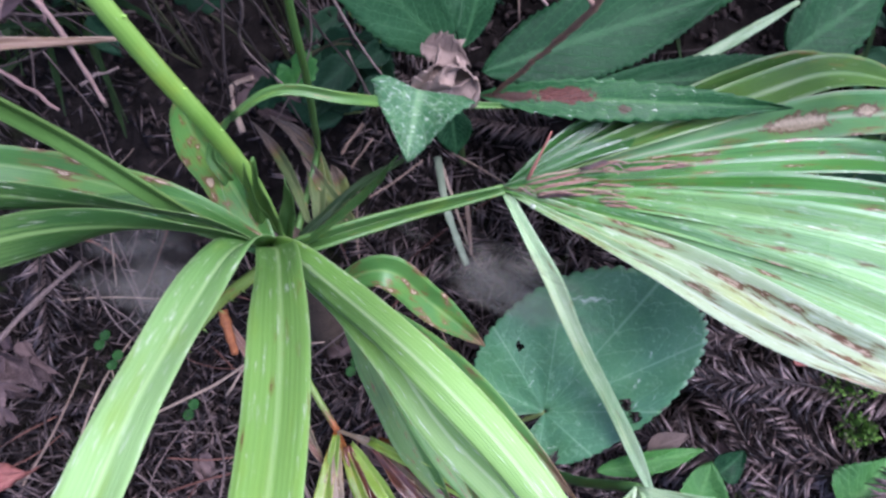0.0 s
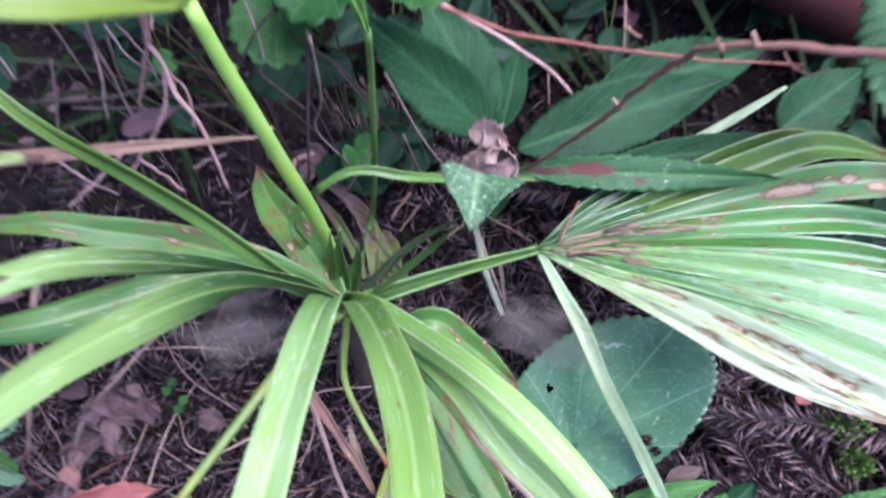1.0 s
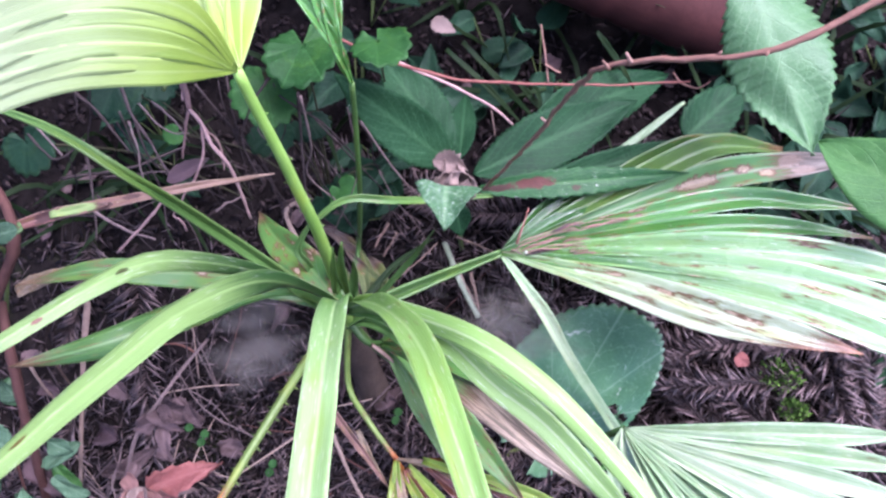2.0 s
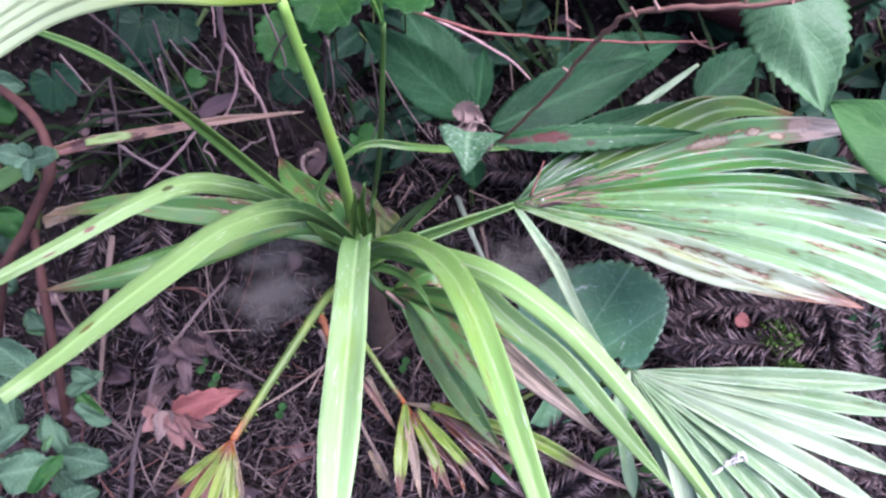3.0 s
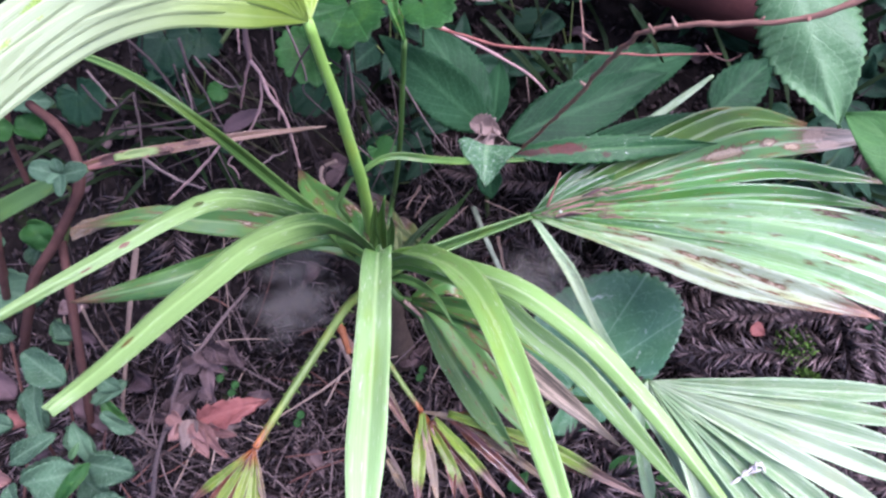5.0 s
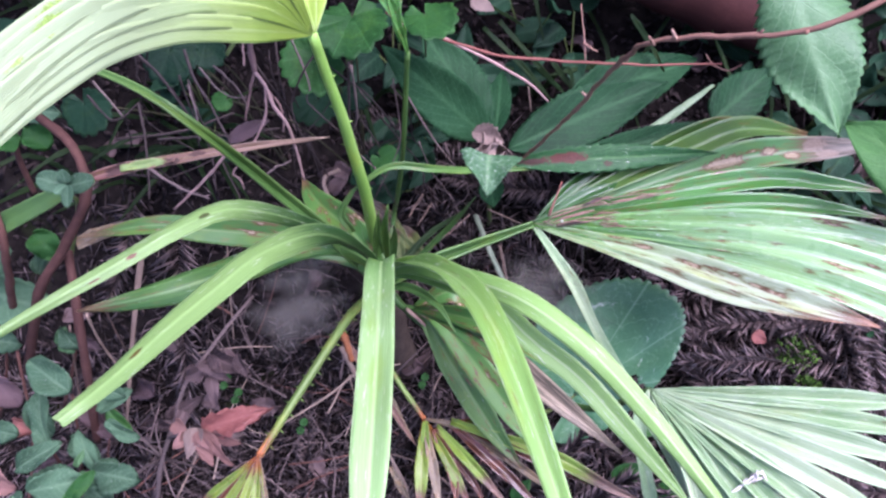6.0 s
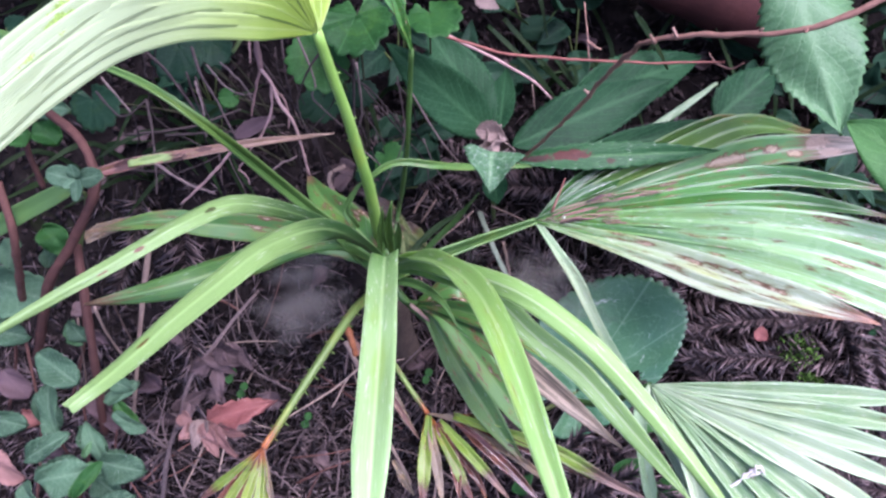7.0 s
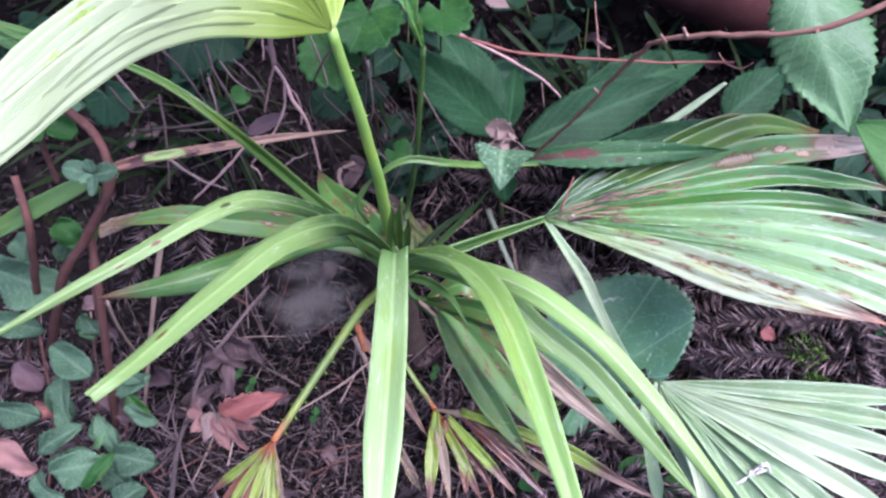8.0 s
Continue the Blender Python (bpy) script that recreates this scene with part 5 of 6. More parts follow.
for k in range(26):
    x, y, d = hang_rng.uniform(150, 560), hang_rng.uniform(20, 240), hang_rng.uniform(0.0, 1.0)
    a = np.array((-0.36, 0.30, 0.42)) + np.array((0.30 * (x - 150) / 410, 0.10 * d, -0.16 * (y - 20) / 220))
    b = a + np.array((hang_rng.normal(0.01, 0.03), hang_rng.normal(-0.02, 0.02), -hang_rng.uniform(0.05, 0.13)))
    c = b + np.array((hang_rng.normal(0.01, 0.03), hang_rng.normal(-0.01, 0.02), -hang_rng.uniform(0.01, 0.07)))
    r = hang_rng.uniform(0.0006, 0.0013)
    tube("side_twig", [a, a * 0.5 + b * 0.5 + hang_rng.normal(0, 0.008, 3), b, c], r, r * 0.6, (TWIG_GREY, TWIG_DIM, TWIG_DIM)[k % 3], dry, n=16, knots=0.12, sides=6)
broad("dead_leaflet", (-0.220, 0.216, 0.446), (-0.186, 0.221, 0.462), 0.014, HERB_PURPLE, dry, cup=0.5, teeth=5)

dead_strip = thing("dead_leaf_strip", (-0.389, 0.209, 0.328), "frayed pale strip of dead palm leaf", "leaf")
blade("strip", [(-0.390, 0.208, 0.327), (-0.370, 0.218, 0.328), (-0.344, 0.224, 0.327)], 0.013, PALM_GREY, dead_strip, fold=0.4, base=0.8, tipw=0.5, n=16, wave=0.003)
strap = thing("strap_leaf", (-0.413, 0.159, 0.424), "strap leaf dying back from green to straw brown", "leaf")
blade("leaf_base", [(-0.468, 0.140, 0.413), (-0.413, 0.160, 0.425), (-0.364, 0.175, 0.440), (-0.318, 0.186, 0.453)], 0.016, STALK_DARK, strap, fold=0.3, base=1.0, point=0.5, tipw=0.5)
blade("leaf_patch", [(-0.297, 0.189, 0.458), (-0.274, 0.190, 0.460), (-0.255, 0.191, 0.461)], 0.0066, STRAP_GREEN, strap, fold=0.35, base=0.8, point=0.6, tipw=0.5, n=14)
blade("leaf_end", [(-0.323, 0.187, 0.452), (-0.287, 0.190, 0.458), (-0.252, 0.192, 0.460), (-0.198, 0.195, 0.463), (-0.142, 0.217, 0.440)], 0.0086, STRAP_DEAD, strap, fold=0.35, base=0.8, full=0.15, point=0.3, tipw=0.05, label="withered brown and straw-coloured end")

for pts, r0, r1, mat in (
    ([(-0.372, 0.252, 0.455), (-0.337, 0.215, 0.464), (-0.325, 0.190, 0.455), (-0.330, 0.172, 0.439), (-0.361, 0.157, 0.401), (-0.397, 0.145, 0.359), (-0.477, 0.137, 0.215)], 0.0036, 0.0048, STEM_RED),
    ([(-0.366, 0.167, 0.384), (-0.363, 0.130, 0.363), (-0.378, 0.096, 0.297), (-0.410, 0.068, 0.189)], 0.0036, 0.0042, STEM_RED),
    ([(-0.393, 0.181, 0.460), (-0.391, 0.156, 0.434), (-0.406, 0.149, 0.395), (-0.457, 0.154, 0.283)], 0.003, 0.0035, STEM_RED),
    ([(-0.398, 0.294, 0.455), (-0.422, 0.272, 0.396), (-0.430, 0.260, 0.343)], 0.002, 0.0028, STEM_RED),
):
    st = thing("woody_stem", pts[-1], "reddish-brown crooked woody stem rising from the litter", "stem", "woody stems")
    tube("bark", pts, r0, r1, mat, st, n=34, knots=0.06, sides=10)
for pts, r in (
    ([(-0.344, 0.211, 0.294), (-0.365, 0.163, 0.244), (-0.407, 0.090, 0.132)], 0.0028), ([(-0.392, 0.158, 0.286), (-0.403, 0.155, 0.227), (-0.414, 0.157, 0.147)], 0.0022), ([(-0.418, 0.159, 0.263), (-0.453, 0.142, 0.161), (-0.478, 0.125, 0.081)], 0.0022),
    ([(-0.386, 0.176, 0.273), (-0.414, 0.181, 0.138)], 0.0016), ([(-0.176, 0.166, 0.134), (-0.162, 0.138, 0.096), (-0.143, 0.085, 0.043), (-0.118, 0.030, 0.012)], 0.003), ([(-0.157, 0.146, 0.111), (-0.203, 0.125, 0.087), (-0.268, 0.101, 0.061)], 0.0016), ([(-0.098, 0.179, 0.189), (-0.078, 0.169, 0.161), (-0.070, 0.157, 0.131)], 0.003),
    ([(0.020, 0.284, 0.125), (0.024, 0.240, 0.107)], 0.0024), ([(0.006, 0.309, 0.169), (0.049, 0.287, 0.159)], 0.0018), ([(-0.061, 0.259, 0.183), (-0.038, 0.273, 0.188), (-0.017, 0.288, 0.194)], 0.0016), ([(-0.068, 0.329, 0.183), (-0.087, 0.307, 0.170)], 0.003), ([(-0.059, 0.313, 0.186), (-0.078, 0.292, 0.173)], 0.0018), ([(-0.003, 0.323, 0.123), (0.022, 0.254, 0.096)], 0.0018),
    ([(-0.176, 0.334, 0.160), (-0.186, 0.365, 0.178), (-0.165, 0.375, 0.184)], 0.003), ([(0.011, 0.257, 0.109), (0.041, 0.228, 0.082)], 0.0015),
):
    st = thing("dry_straw", pts[0], "pale dry straw stalk lying among litter", "straw", "dry straws")
    tube("stalk", pts, r, r * 0.7, STRAW, st, n=16, knots=0.08, flat=0.5)

st = thing("fallen_grass", (-0.006, 0.319, 0.142), "flat pale grey-green cut stem lying in the litter", "grass")
tube("stalk", [(-0.006, 0.319, 0.142), (0.001, 0.264, 0.162), (0.009, 0.241, 0.152), (0.019, 0.217, 0.142)], 0.0036, 0.003, STEM_PALE, st, n=20, knots=0.05, flat=0.5)

for a, b, w in (((-0.181, 0.359, 0.161), (-0.157, 0.368, 0.181), 0.020), ((-0.171, 0.385, 0.172), (-0.147, 0.365, 0.179), 0.022), ((-0.158, 0.359, 0.161), (-0.135, 0.342, 0.170), 0.020), ((-0.191, 0.375, 0.168), (-0.172, 0.376, 0.184), 0.018), ((-0.146, 0.380, 0.169), (-0.127, 0.358, 0.176), 0.016)):
    dl = thing("dead_leaf", a, "curled purplish-brown dead leaf behind the palm", "leaf", "dead leaves behind the palm")
    broad("leaf", a, b, w, DEADLEAF, dl, kind="ovate", teeth=7, tooth=0.16, cup=0.95, wave=0.2, droop=0.5, n=29, m=9, face=(0.1, -0.5, 0.8))

straw_rng = np.random.default_rng(77)
for k in range(110):
    x, y = straw_rng.uniform(-0.46, 0.02), straw_rng.uniform(-0.02, 0.27)
    ang, ln = straw_rng.uniform(0, 3.14), straw_rng.uniform(0.04, 0.14)
    a = np.array(on_ground(x, y, straw_rng.uniform(0.016, 0.03)))
    x2, y2 = x + ln * math.cos(ang), y + ln * math.sin(ang)
    b = np.array(on_ground(x2, y2, straw_rng.uniform(0.014, 0.045)))
    mid = a * 0.5 + b * 0.5 + np.array((*straw_rng.normal(0, 0.008, 2), 0.006))
    r = straw_rng.uniform(0.0006, 0.0015)
    st = thing("dry_straw", a, "thin dry stalk lying among litter", "straw", "dry straws")
    tube("stalk", [a, mid, b], r, r * 0.7, (STRAW, TWIG_GREY, STEM_RED, TWIG_DIM, TWIG_GREY)[k % 5], st, n=12, sides=6, knots=0.1)

# ---- herbs and seedlings ----
sprig = thing("small_herb", (-0.327, 0.161, 0.467), "small fresh green herb with paired leaves", "herb")
tube("stem", [(-0.327, 0.161, 0.467), (-0.337, 0.174, 0.434), (-0.386, 0.171, 0.340)], 0.0014, 0.0018, STALK_HERB, sprig)
for a, b, w in (((-0.324, 0.164, 0.475), (-0.344, 0.168, 0.483), 0.016), ((-0.324, 0.164, 0.475), (-0.304, 0.163, 0.481), 0.015), ((-0.323, 0.163, 0.480), (-0.323, 0.168, 0.489), 0.010), ((-0.320, 0.159, 0.483), (-0.317, 0.140, 0.484), 0.009), ((-0.321, 0.159, 0.483), (-0.327, 0.151, 0.485), 0.007)):
    broad("leaf", a, b, w, HERB, sprig, kind="round", teeth=6, tooth=0.03, n=29, m=9)

clump = thing("herb_clump", (-0.472, 0.037, 0.101), "clump of grey-green and purple oval-leaved herb", "herb")
for a, b, w, mat in (
    ((-0.394, 0.082, 0.289), (-0.433, 0.110, 0.304), 0.034, HERB), ((-0.426, 0.048, 0.246), (-0.440, 0.090, 0.270), 0.026, HERB), ((-0.452, 0.030, 0.247), (-0.416, 0.042, 0.266), 0.024, HERB), ((-0.427, 0.005, 0.267), (-0.383, 0.007, 0.269), 0.036, HERB),
    ((-0.390, 0.027, 0.235), (-0.353, 0.011, 0.238), 0.034, HERB), ((-0.387, 0.027, 0.223), (-0.405, 0.055, 0.250), 0.02, HERB), ((-0.406, 0.089, 0.223), (-0.386, 0.062, 0.209), 0.026, HERB_PURPLE), ((-0.382, 0.071, 0.237), (-0.358, 0.051, 0.226), 0.018, HERB),
    ((-0.389, 0.079, 0.241), (-0.361, 0.094, 0.250), 0.018, HERB), ((-0.485, 0.067, 0.279), (-0.449, 0.051, 0.270), 0.03, HERB), ((-0.477, 0.175, 0.340), (-0.416, 0.141, 0.333), 0.055, HERB), ((-0.489, 0.140, 0.297), (-0.450, 0.132, 0.293), 0.03, HERB),
    ((-0.393, -0.012, 0.270), (-0.370, 0.010, 0.283), 0.016, CRENATE), ((-0.510, 0.051, 0.223), (-0.479, 0.020, 0.206), 0.034, RED_PALE), ((-0.506, 0.131, 0.222), (-0.486, 0.104, 0.208), 0.03, HERB_PURPLE), ((-0.400, 0.131, 0.270), (-0.415, 0.142, 0.288), 0.02, HERB),
    ((-0.419, -0.019, 0.254), (-0.447, 0.000, 0.264), 0.03, HERB), ((-0.380, -0.019, 0.232), (-0.358, -0.008, 0.239), 0.028, HERB), ((-0.423, 0.216, 0.341), (-0.404, 0.196, 0.331), 0.03, CRENATE), ((-0.419, 0.212, 0.316), (-0.437, 0.195, 0.306), 0.026, HERB), ((-0.461, 0.220, 0.320), (-0.474, 0.198, 0.307), 0.03, HERB),
    ((-0.410, 0.093, 0.229), (-0.388, 0.063, 0.212), 0.026, HERB_PURPLE), ((-0.383, 0.083, 0.235), (-0.367, 0.058, 0.222), 0.02, BROAD_MID), ((-0.382, 0.098, 0.256), (-0.364, 0.086, 0.250), 0.018, HERB), ((-0.415, 0.060, 0.232), (-0.389, 0.034, 0.230), 0.023, HERB),
    ((-0.470, 0.104, 0.220), (-0.450, 0.072, 0.203), 0.025, HERB), ((-0.396, 0.031, 0.217), (-0.363, 0.018, 0.223), 0.036, HERB), ((-0.398, 0.016, 0.220), (-0.379, -0.002, 0.211), 0.03, HERB), ((-0.446, 0.018, 0.230), (-0.404, 0.020, 0.233), 0.04, HERB), ((-0.490, 0.094, 0.202), (-0.473, 0.080, 0.195), 0.026, RED),
    ((-0.457, 0.045, 0.199), (-0.442, 0.050, 0.202), 0.02, HERB_PURPLE), ((-0.440, 0.153, 0.238), (-0.432, 0.166, 0.246), 0.012, BROAD_LIT), ((-0.440, 0.151, 0.237), (-0.425, 0.146, 0.235), 0.01, BROAD_LIT), ((-0.394, 0.022, 0.247), (-0.383, 0.012, 0.253), 0.009, BROAD_LIT), ((-0.399, 0.028, 0.249), (-0.388, 0.032, 0.264), 0.008, BROAD_LIT),
    ((-0.390, 0.259, 0.435), (-0.377, 0.243, 0.427), 0.028, CRENATE), ((-0.398, 0.270, 0.441), (-0.365, 0.262, 0.449), 0.026, HERB), ((-0.431, 0.260, 0.412), (-0.410, 0.267, 0.416), 0.03, CRENATE),
):
    broad("leaf", a, b, w * 0.85, mat, clump, kind="round", teeth=11, tooth=0.09, cup=0.45, wave=0.2, droop=0.4, n=45, m=11, face=(rng.uniform(-0.4, 0.3), rng.uniform(-0.6, -0.2), 0.85))
for a, b in (((-0.431, 0.052, 0.237), (-0.474, 0.015, 0.088)), ((-0.402, 0.087, 0.268), (-0.484, 0.020, 0.068)), ((-0.394, 0.032, 0.214), (-0.474, 0.015, 0.088)), ((-0.459, 0.136, 0.272), (-0.544, 0.042, 0.045)), ((-0.391, 0.177, 0.331), (-0.494, 0.140, 0.101)), ((-0.464, 0.174, 0.317), (-0.573, 0.139, 0.087))):
    tube("stem", [a, tuple(np.array(a) * 0.5 + np.array(b) * 0.5 + np.array((0.01, 0.0, 0.0))), b], 0.0014, 0.0018, STEM_RED, clump, n=12)

pink = thing("red_leaf_seedling", (-0.371, 0.021, 0.071), "withering seedling with pinkish red toothed leaves", "plant")
tube("stem", [(-0.408, 0.021, 0.024), (-0.364, 0.054, 0.136), (-0.335, 0.074, 0.194), (-0.309, 0.098, 0.243), (-0.282, 0.118, 0.266), (-0.265, 0.142, 0.268), (-0.246, 0.177, 0.254)], 0.0028, 0.0016, TWIG_GREY, pink, n=34, knots=0.1)
for a, b, w, mat in (
    ((-0.264, 0.026, 0.324), (-0.209, 0.031, 0.339), 0.025, RED), ((-0.266, 0.025, 0.324), (-0.242, -0.005, 0.319), 0.014, RED_PALE), ((-0.268, 0.024, 0.323), (-0.257, -0.003, 0.319), 0.015, RED_PALE), ((-0.276, 0.023, 0.322), (-0.285, 0.011, 0.327), 0.014, RED_PALE), ((-0.268, 0.027, 0.324), (-0.276, 0.004, 0.323), 0.016, DEADPALE), ((-0.259, 0.022, 0.322), (-0.235, 0.009, 0.327), 0.011, RED_PALE),
    ((-0.300, 0.112, 0.245), (-0.308, 0.100, 0.249), 0.012, DEADLEAF), ((-0.287, 0.106, 0.242), (-0.283, 0.088, 0.244), 0.012, DEADLEAF), ((-0.269, 0.119, 0.262), (-0.250, 0.099, 0.263), 0.011, DEADLEAF), ((-0.292, 0.088, 0.232), (-0.282, 0.072, 0.235), 0.012, DEADLEAF), ((-0.314, 0.076, 0.224), (-0.323, 0.063, 0.227), 0.013, DEADLEAF), ((-0.320, 0.067, 0.230), (-0.310, 0.045, 0.229), 0.014, RED_PALE), ((-0.266, 0.040, 0.273), (-0.247, 0.032, 0.275), 0.014, DEADPALE),
    ((-0.278, 0.111, 0.273), (-0.248, 0.090, 0.279), 0.024, DEADLEAF), ((-0.281, 0.108, 0.271), (-0.264, 0.086, 0.271), 0.02, DEADLEAF), ((-0.284, 0.099, 0.266), (-0.306, 0.094, 0.263), 0.018, DEADLEAF), ((-0.279, 0.094, 0.263), (-0.277, 0.066, 0.254), 0.014, DEADLEAF), ((-0.251, 0.105, 0.282), (-0.245, 0.084, 0.281), 0.013, DEADLEAF),
    ((-0.331, 0.078, 0.207), (-0.304, 0.087, 0.225), 0.02, DEADLEAF), ((-0.316, 0.131, 0.250), (-0.336, 0.148, 0.258), 0.018, DEADLEAF),
):
    broad("leaf", a, b, w, mat, pink, kind="ovate", teeth=6 if mat is RED else 9, tooth=0.26 if mat is RED else 0.2, cup=0.55 if mat in (RED, RED_PALE) else 0.9, wave=0.24, droop=0.15 if mat in (RED, RED_PALE) else 0.5, n=37, m=9, face=(rng.uniform(-0.2, 0.2), -0.45, 0.85))
tube("side_twig", [(-0.345, 0.068, 0.175), (-0.31, 0.042, 0.26), (-0.265, 0.026, 0.324)], 0.0018, 0.0012, TWIG_GREY, pink, n=14, knots=0.08)
for k in range(14):
    a = np.array((-0.371, 0.066, 0.119))
    d = np.array((rng.uniform(-0.09, 0.10), rng.uniform(-0.06, 0.05), rng.uniform(-0.03, 0.04)))
    tube("side_twig", [a, a + d * 0.6 + np.array((0, 0, 0.012)), a + d], 0.0012, 0.0007, TWIG_GREY, pink, n=8, sides=6)

# ---- shade plants, a log and an added unseen shrub at the top of the bank ----
log = thing("fallen_log", (0.273, 0.529, 0.257), "dark reddish-brown fallen log in the shade", "log")
tube("trunk", [(0.148, 0.593, 0.314), (0.265, 0.549, 0.280), (0.402, 0.507, 0.236)], 0.042, 0.046, LOG, log, sides=20, n=24, knots=0.02)
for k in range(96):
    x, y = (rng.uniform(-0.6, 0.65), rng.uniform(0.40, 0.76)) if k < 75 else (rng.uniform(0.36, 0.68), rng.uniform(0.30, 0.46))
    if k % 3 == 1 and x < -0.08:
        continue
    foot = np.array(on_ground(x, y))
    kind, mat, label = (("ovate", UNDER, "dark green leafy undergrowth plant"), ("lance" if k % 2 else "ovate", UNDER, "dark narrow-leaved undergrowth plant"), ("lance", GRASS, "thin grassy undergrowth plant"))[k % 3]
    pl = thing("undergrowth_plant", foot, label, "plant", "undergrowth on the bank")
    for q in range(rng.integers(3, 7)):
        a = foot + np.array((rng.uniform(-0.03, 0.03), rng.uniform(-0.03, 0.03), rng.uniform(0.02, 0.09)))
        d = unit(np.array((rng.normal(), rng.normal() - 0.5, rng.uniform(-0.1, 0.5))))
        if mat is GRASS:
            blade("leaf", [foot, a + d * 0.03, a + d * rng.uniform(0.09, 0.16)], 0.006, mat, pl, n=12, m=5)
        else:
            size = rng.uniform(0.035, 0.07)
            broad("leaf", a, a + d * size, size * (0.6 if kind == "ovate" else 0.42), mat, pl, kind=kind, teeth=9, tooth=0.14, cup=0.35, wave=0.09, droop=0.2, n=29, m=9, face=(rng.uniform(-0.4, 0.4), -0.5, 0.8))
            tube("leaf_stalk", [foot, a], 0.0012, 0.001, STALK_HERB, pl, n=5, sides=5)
for pts in ([(0.022, 0.501, 0.271), (0.066, 0.464, 0.239), (0.109, 0.438, 0.191)], [(0.043, 0.514, 0.267), (0.084, 0.483, 0.227), (0.117, 0.463, 0.194)], [(0.190, 0.477, 0.295), (0.216, 0.461, 0.263), (0.237, 0.444, 0.231)], [(0.101, 0.467, 0.242), (0.133, 0.442, 0.205)], [(0.144, 0.449, 0.255), (0.167, 0.431, 0.223)]):
    gb = thing("grass_tuft", pts[0], "pale grass blade in the shade", "grass", "grass blades on the bank")
    blade("blade", pts, 0.007, GRASS, gb, n=14, m=5, fold=0.4, base=0.8)
stick = thing("cut_grass", (0.169, 0.333, 0.242), "flat pale green cut grass stem lying on leaves", "grass")
blade("blade", [(0.168, 0.333, 0.242), (0.218, 0.354, 0.260), (0.269, 0.382, 0.271)], 0.0085, PALM_PALE, stick, fold=0.3, base=0.9, point=0.5, tipw=0.3, thick=0.0015)
scrap = thing("leaf_scrap", (0.019, 0.492, 0.312), "small pale scrap of dead leaf", "leaf")
broad("flake", (0.006, 0.500, 0.316), (0.032, 0.487, 0.309), 0.022, DEADPALE, scrap, kind="ovate", teeth=5, tooth=0.2, n=21, m=7)
# Unseen shrub, added out of view only to shade the bank.
bush = thing("overhanging_shrub", on_ground(-0.35, 1.0), "unseen dark-leaved shrub added to shade the bank", "shrub")
br = np.random.default_rng(31)
CLUMPS = []
for k in range(11):
    foot = np.array(on_ground(-0.35 + 0.05 * (k - 5) + br.normal(0, 0.03), 1.0 + br.normal(0, 0.04), -0.02))
    end = np.array((-1.0 + 0.125 * k + br.normal(0, 0.03), br.uniform(0.60, 0.80), 0.66 + br.uniform(-0.04, 0.12)))
    tube("stem", [foot, foot * 0.5 + end * 0.5 + np.array((0, 0.03, 0.10)), end], 0.009, 0.003, STEM_RED, bush, n=16, knots=0.06)
    CLUMPS += [end, foot * 0.35 + end * 0.65 + np.array((0, 0.02, 0.1))]
count = 2200
pick = np.array(CLUMPS)[br.integers(0, len(CLUMPS), count)]
o = pick + unit(br.normal(0, 1, (count, 3))) * (np.array((0.15, 0.15, 0.11)) * br.uniform(0.3, 1.0, (count, 1)) ** 0.5)
o[:, 1] = np.maximum(o[:, 1], 0.50)
o[:, 2] = np.maximum(o[:, 2], 0.47 + 0.4 * (o[:, 1] - 0.5))
az = br.uniform(0, 6.283, count)
ahead = np.stack([np.cos(az), np.sin(az), br.normal(-0.15, 0.3, count)], 1) * br.uniform(0.04, 0.075, count)[:, None]
wing = unit(np.cross(ahead, np.stack([br.normal(0, 0.4, count), br.normal(-0.2, 0.4, count), np.ones(count)], 1))) * br.uniform(0.014, 0.024, count)[:, None]
sag = np.array((0, 0, -0.006))
verts = np.stack([o, o + ahead * 0.35 + wing, o + ahead * 0.7 + wing * 0.8 + sag, o + ahead + 2 * sag, o + ahead * 0.7 - wing * 0.8 + sag, o + ahead * 0.35 - wing, o + ahead * 0.5 - sag], 1).reshape(-1, 3)
q = np.arange(count)[:, None, None] * 7
faces = (q + np.array([[[0, 1, 6], [1, 2, 6], [2, 3, 6], [3, 4, 6], [4, 5, 6], [5, 0, 6]]])).reshape(-1, 3).tolist()
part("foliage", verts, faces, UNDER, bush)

# sheet webs slung between the stalks and the litter
def sheet_web(at, ctrl):
    c, n = np.array(ctrl), 29
    w = np.array([[(1 - q) ** 2, 2 * q * (1 - q), q * q] for q in np.linspace(0, 1, n)])
    g = np.einsum("ia,jb,abk->ijk", w, w, c)
    for p in range(n):
        for q in range(n):
            g[p, q, 2] -= 0.006 * noise.noise(Vector(g[p, q]) * 30.0) + 0.012 * math.sin(math.pi * p / (n - 1)) * math.sin(math.pi * q / (n - 1))
    ob = thing("spider_web", at, "hazy grey sheet of spider web among the stalks", "spider web", "sheet webs")
    sheet("web_sheet", g, WEB, ob, 0.0002)
    for q in (0, 9, 19, n - 1):
        tube("thread", [g[0, q], g[0, q] + np.array((0.0, 0.008, 0.02))], 0.00007, 0.00005, STEM_PALE, ob, n=5, sides=4)


sheet_web((-0.244, 0.158, 0.082), (((-0.250, 0.172, 0.320), (-0.187, 0.191, 0.330), (-0.128, 0.186, 0.326)), ((-0.262, 0.166, 0.235), (-0.207, 0.177, 0.243), (-0.148, 0.175, 0.242)), ((-0.272, 0.160, 0.110), (-0.224, 0.169, 0.115), (-0.176, 0.178, 0.121))))
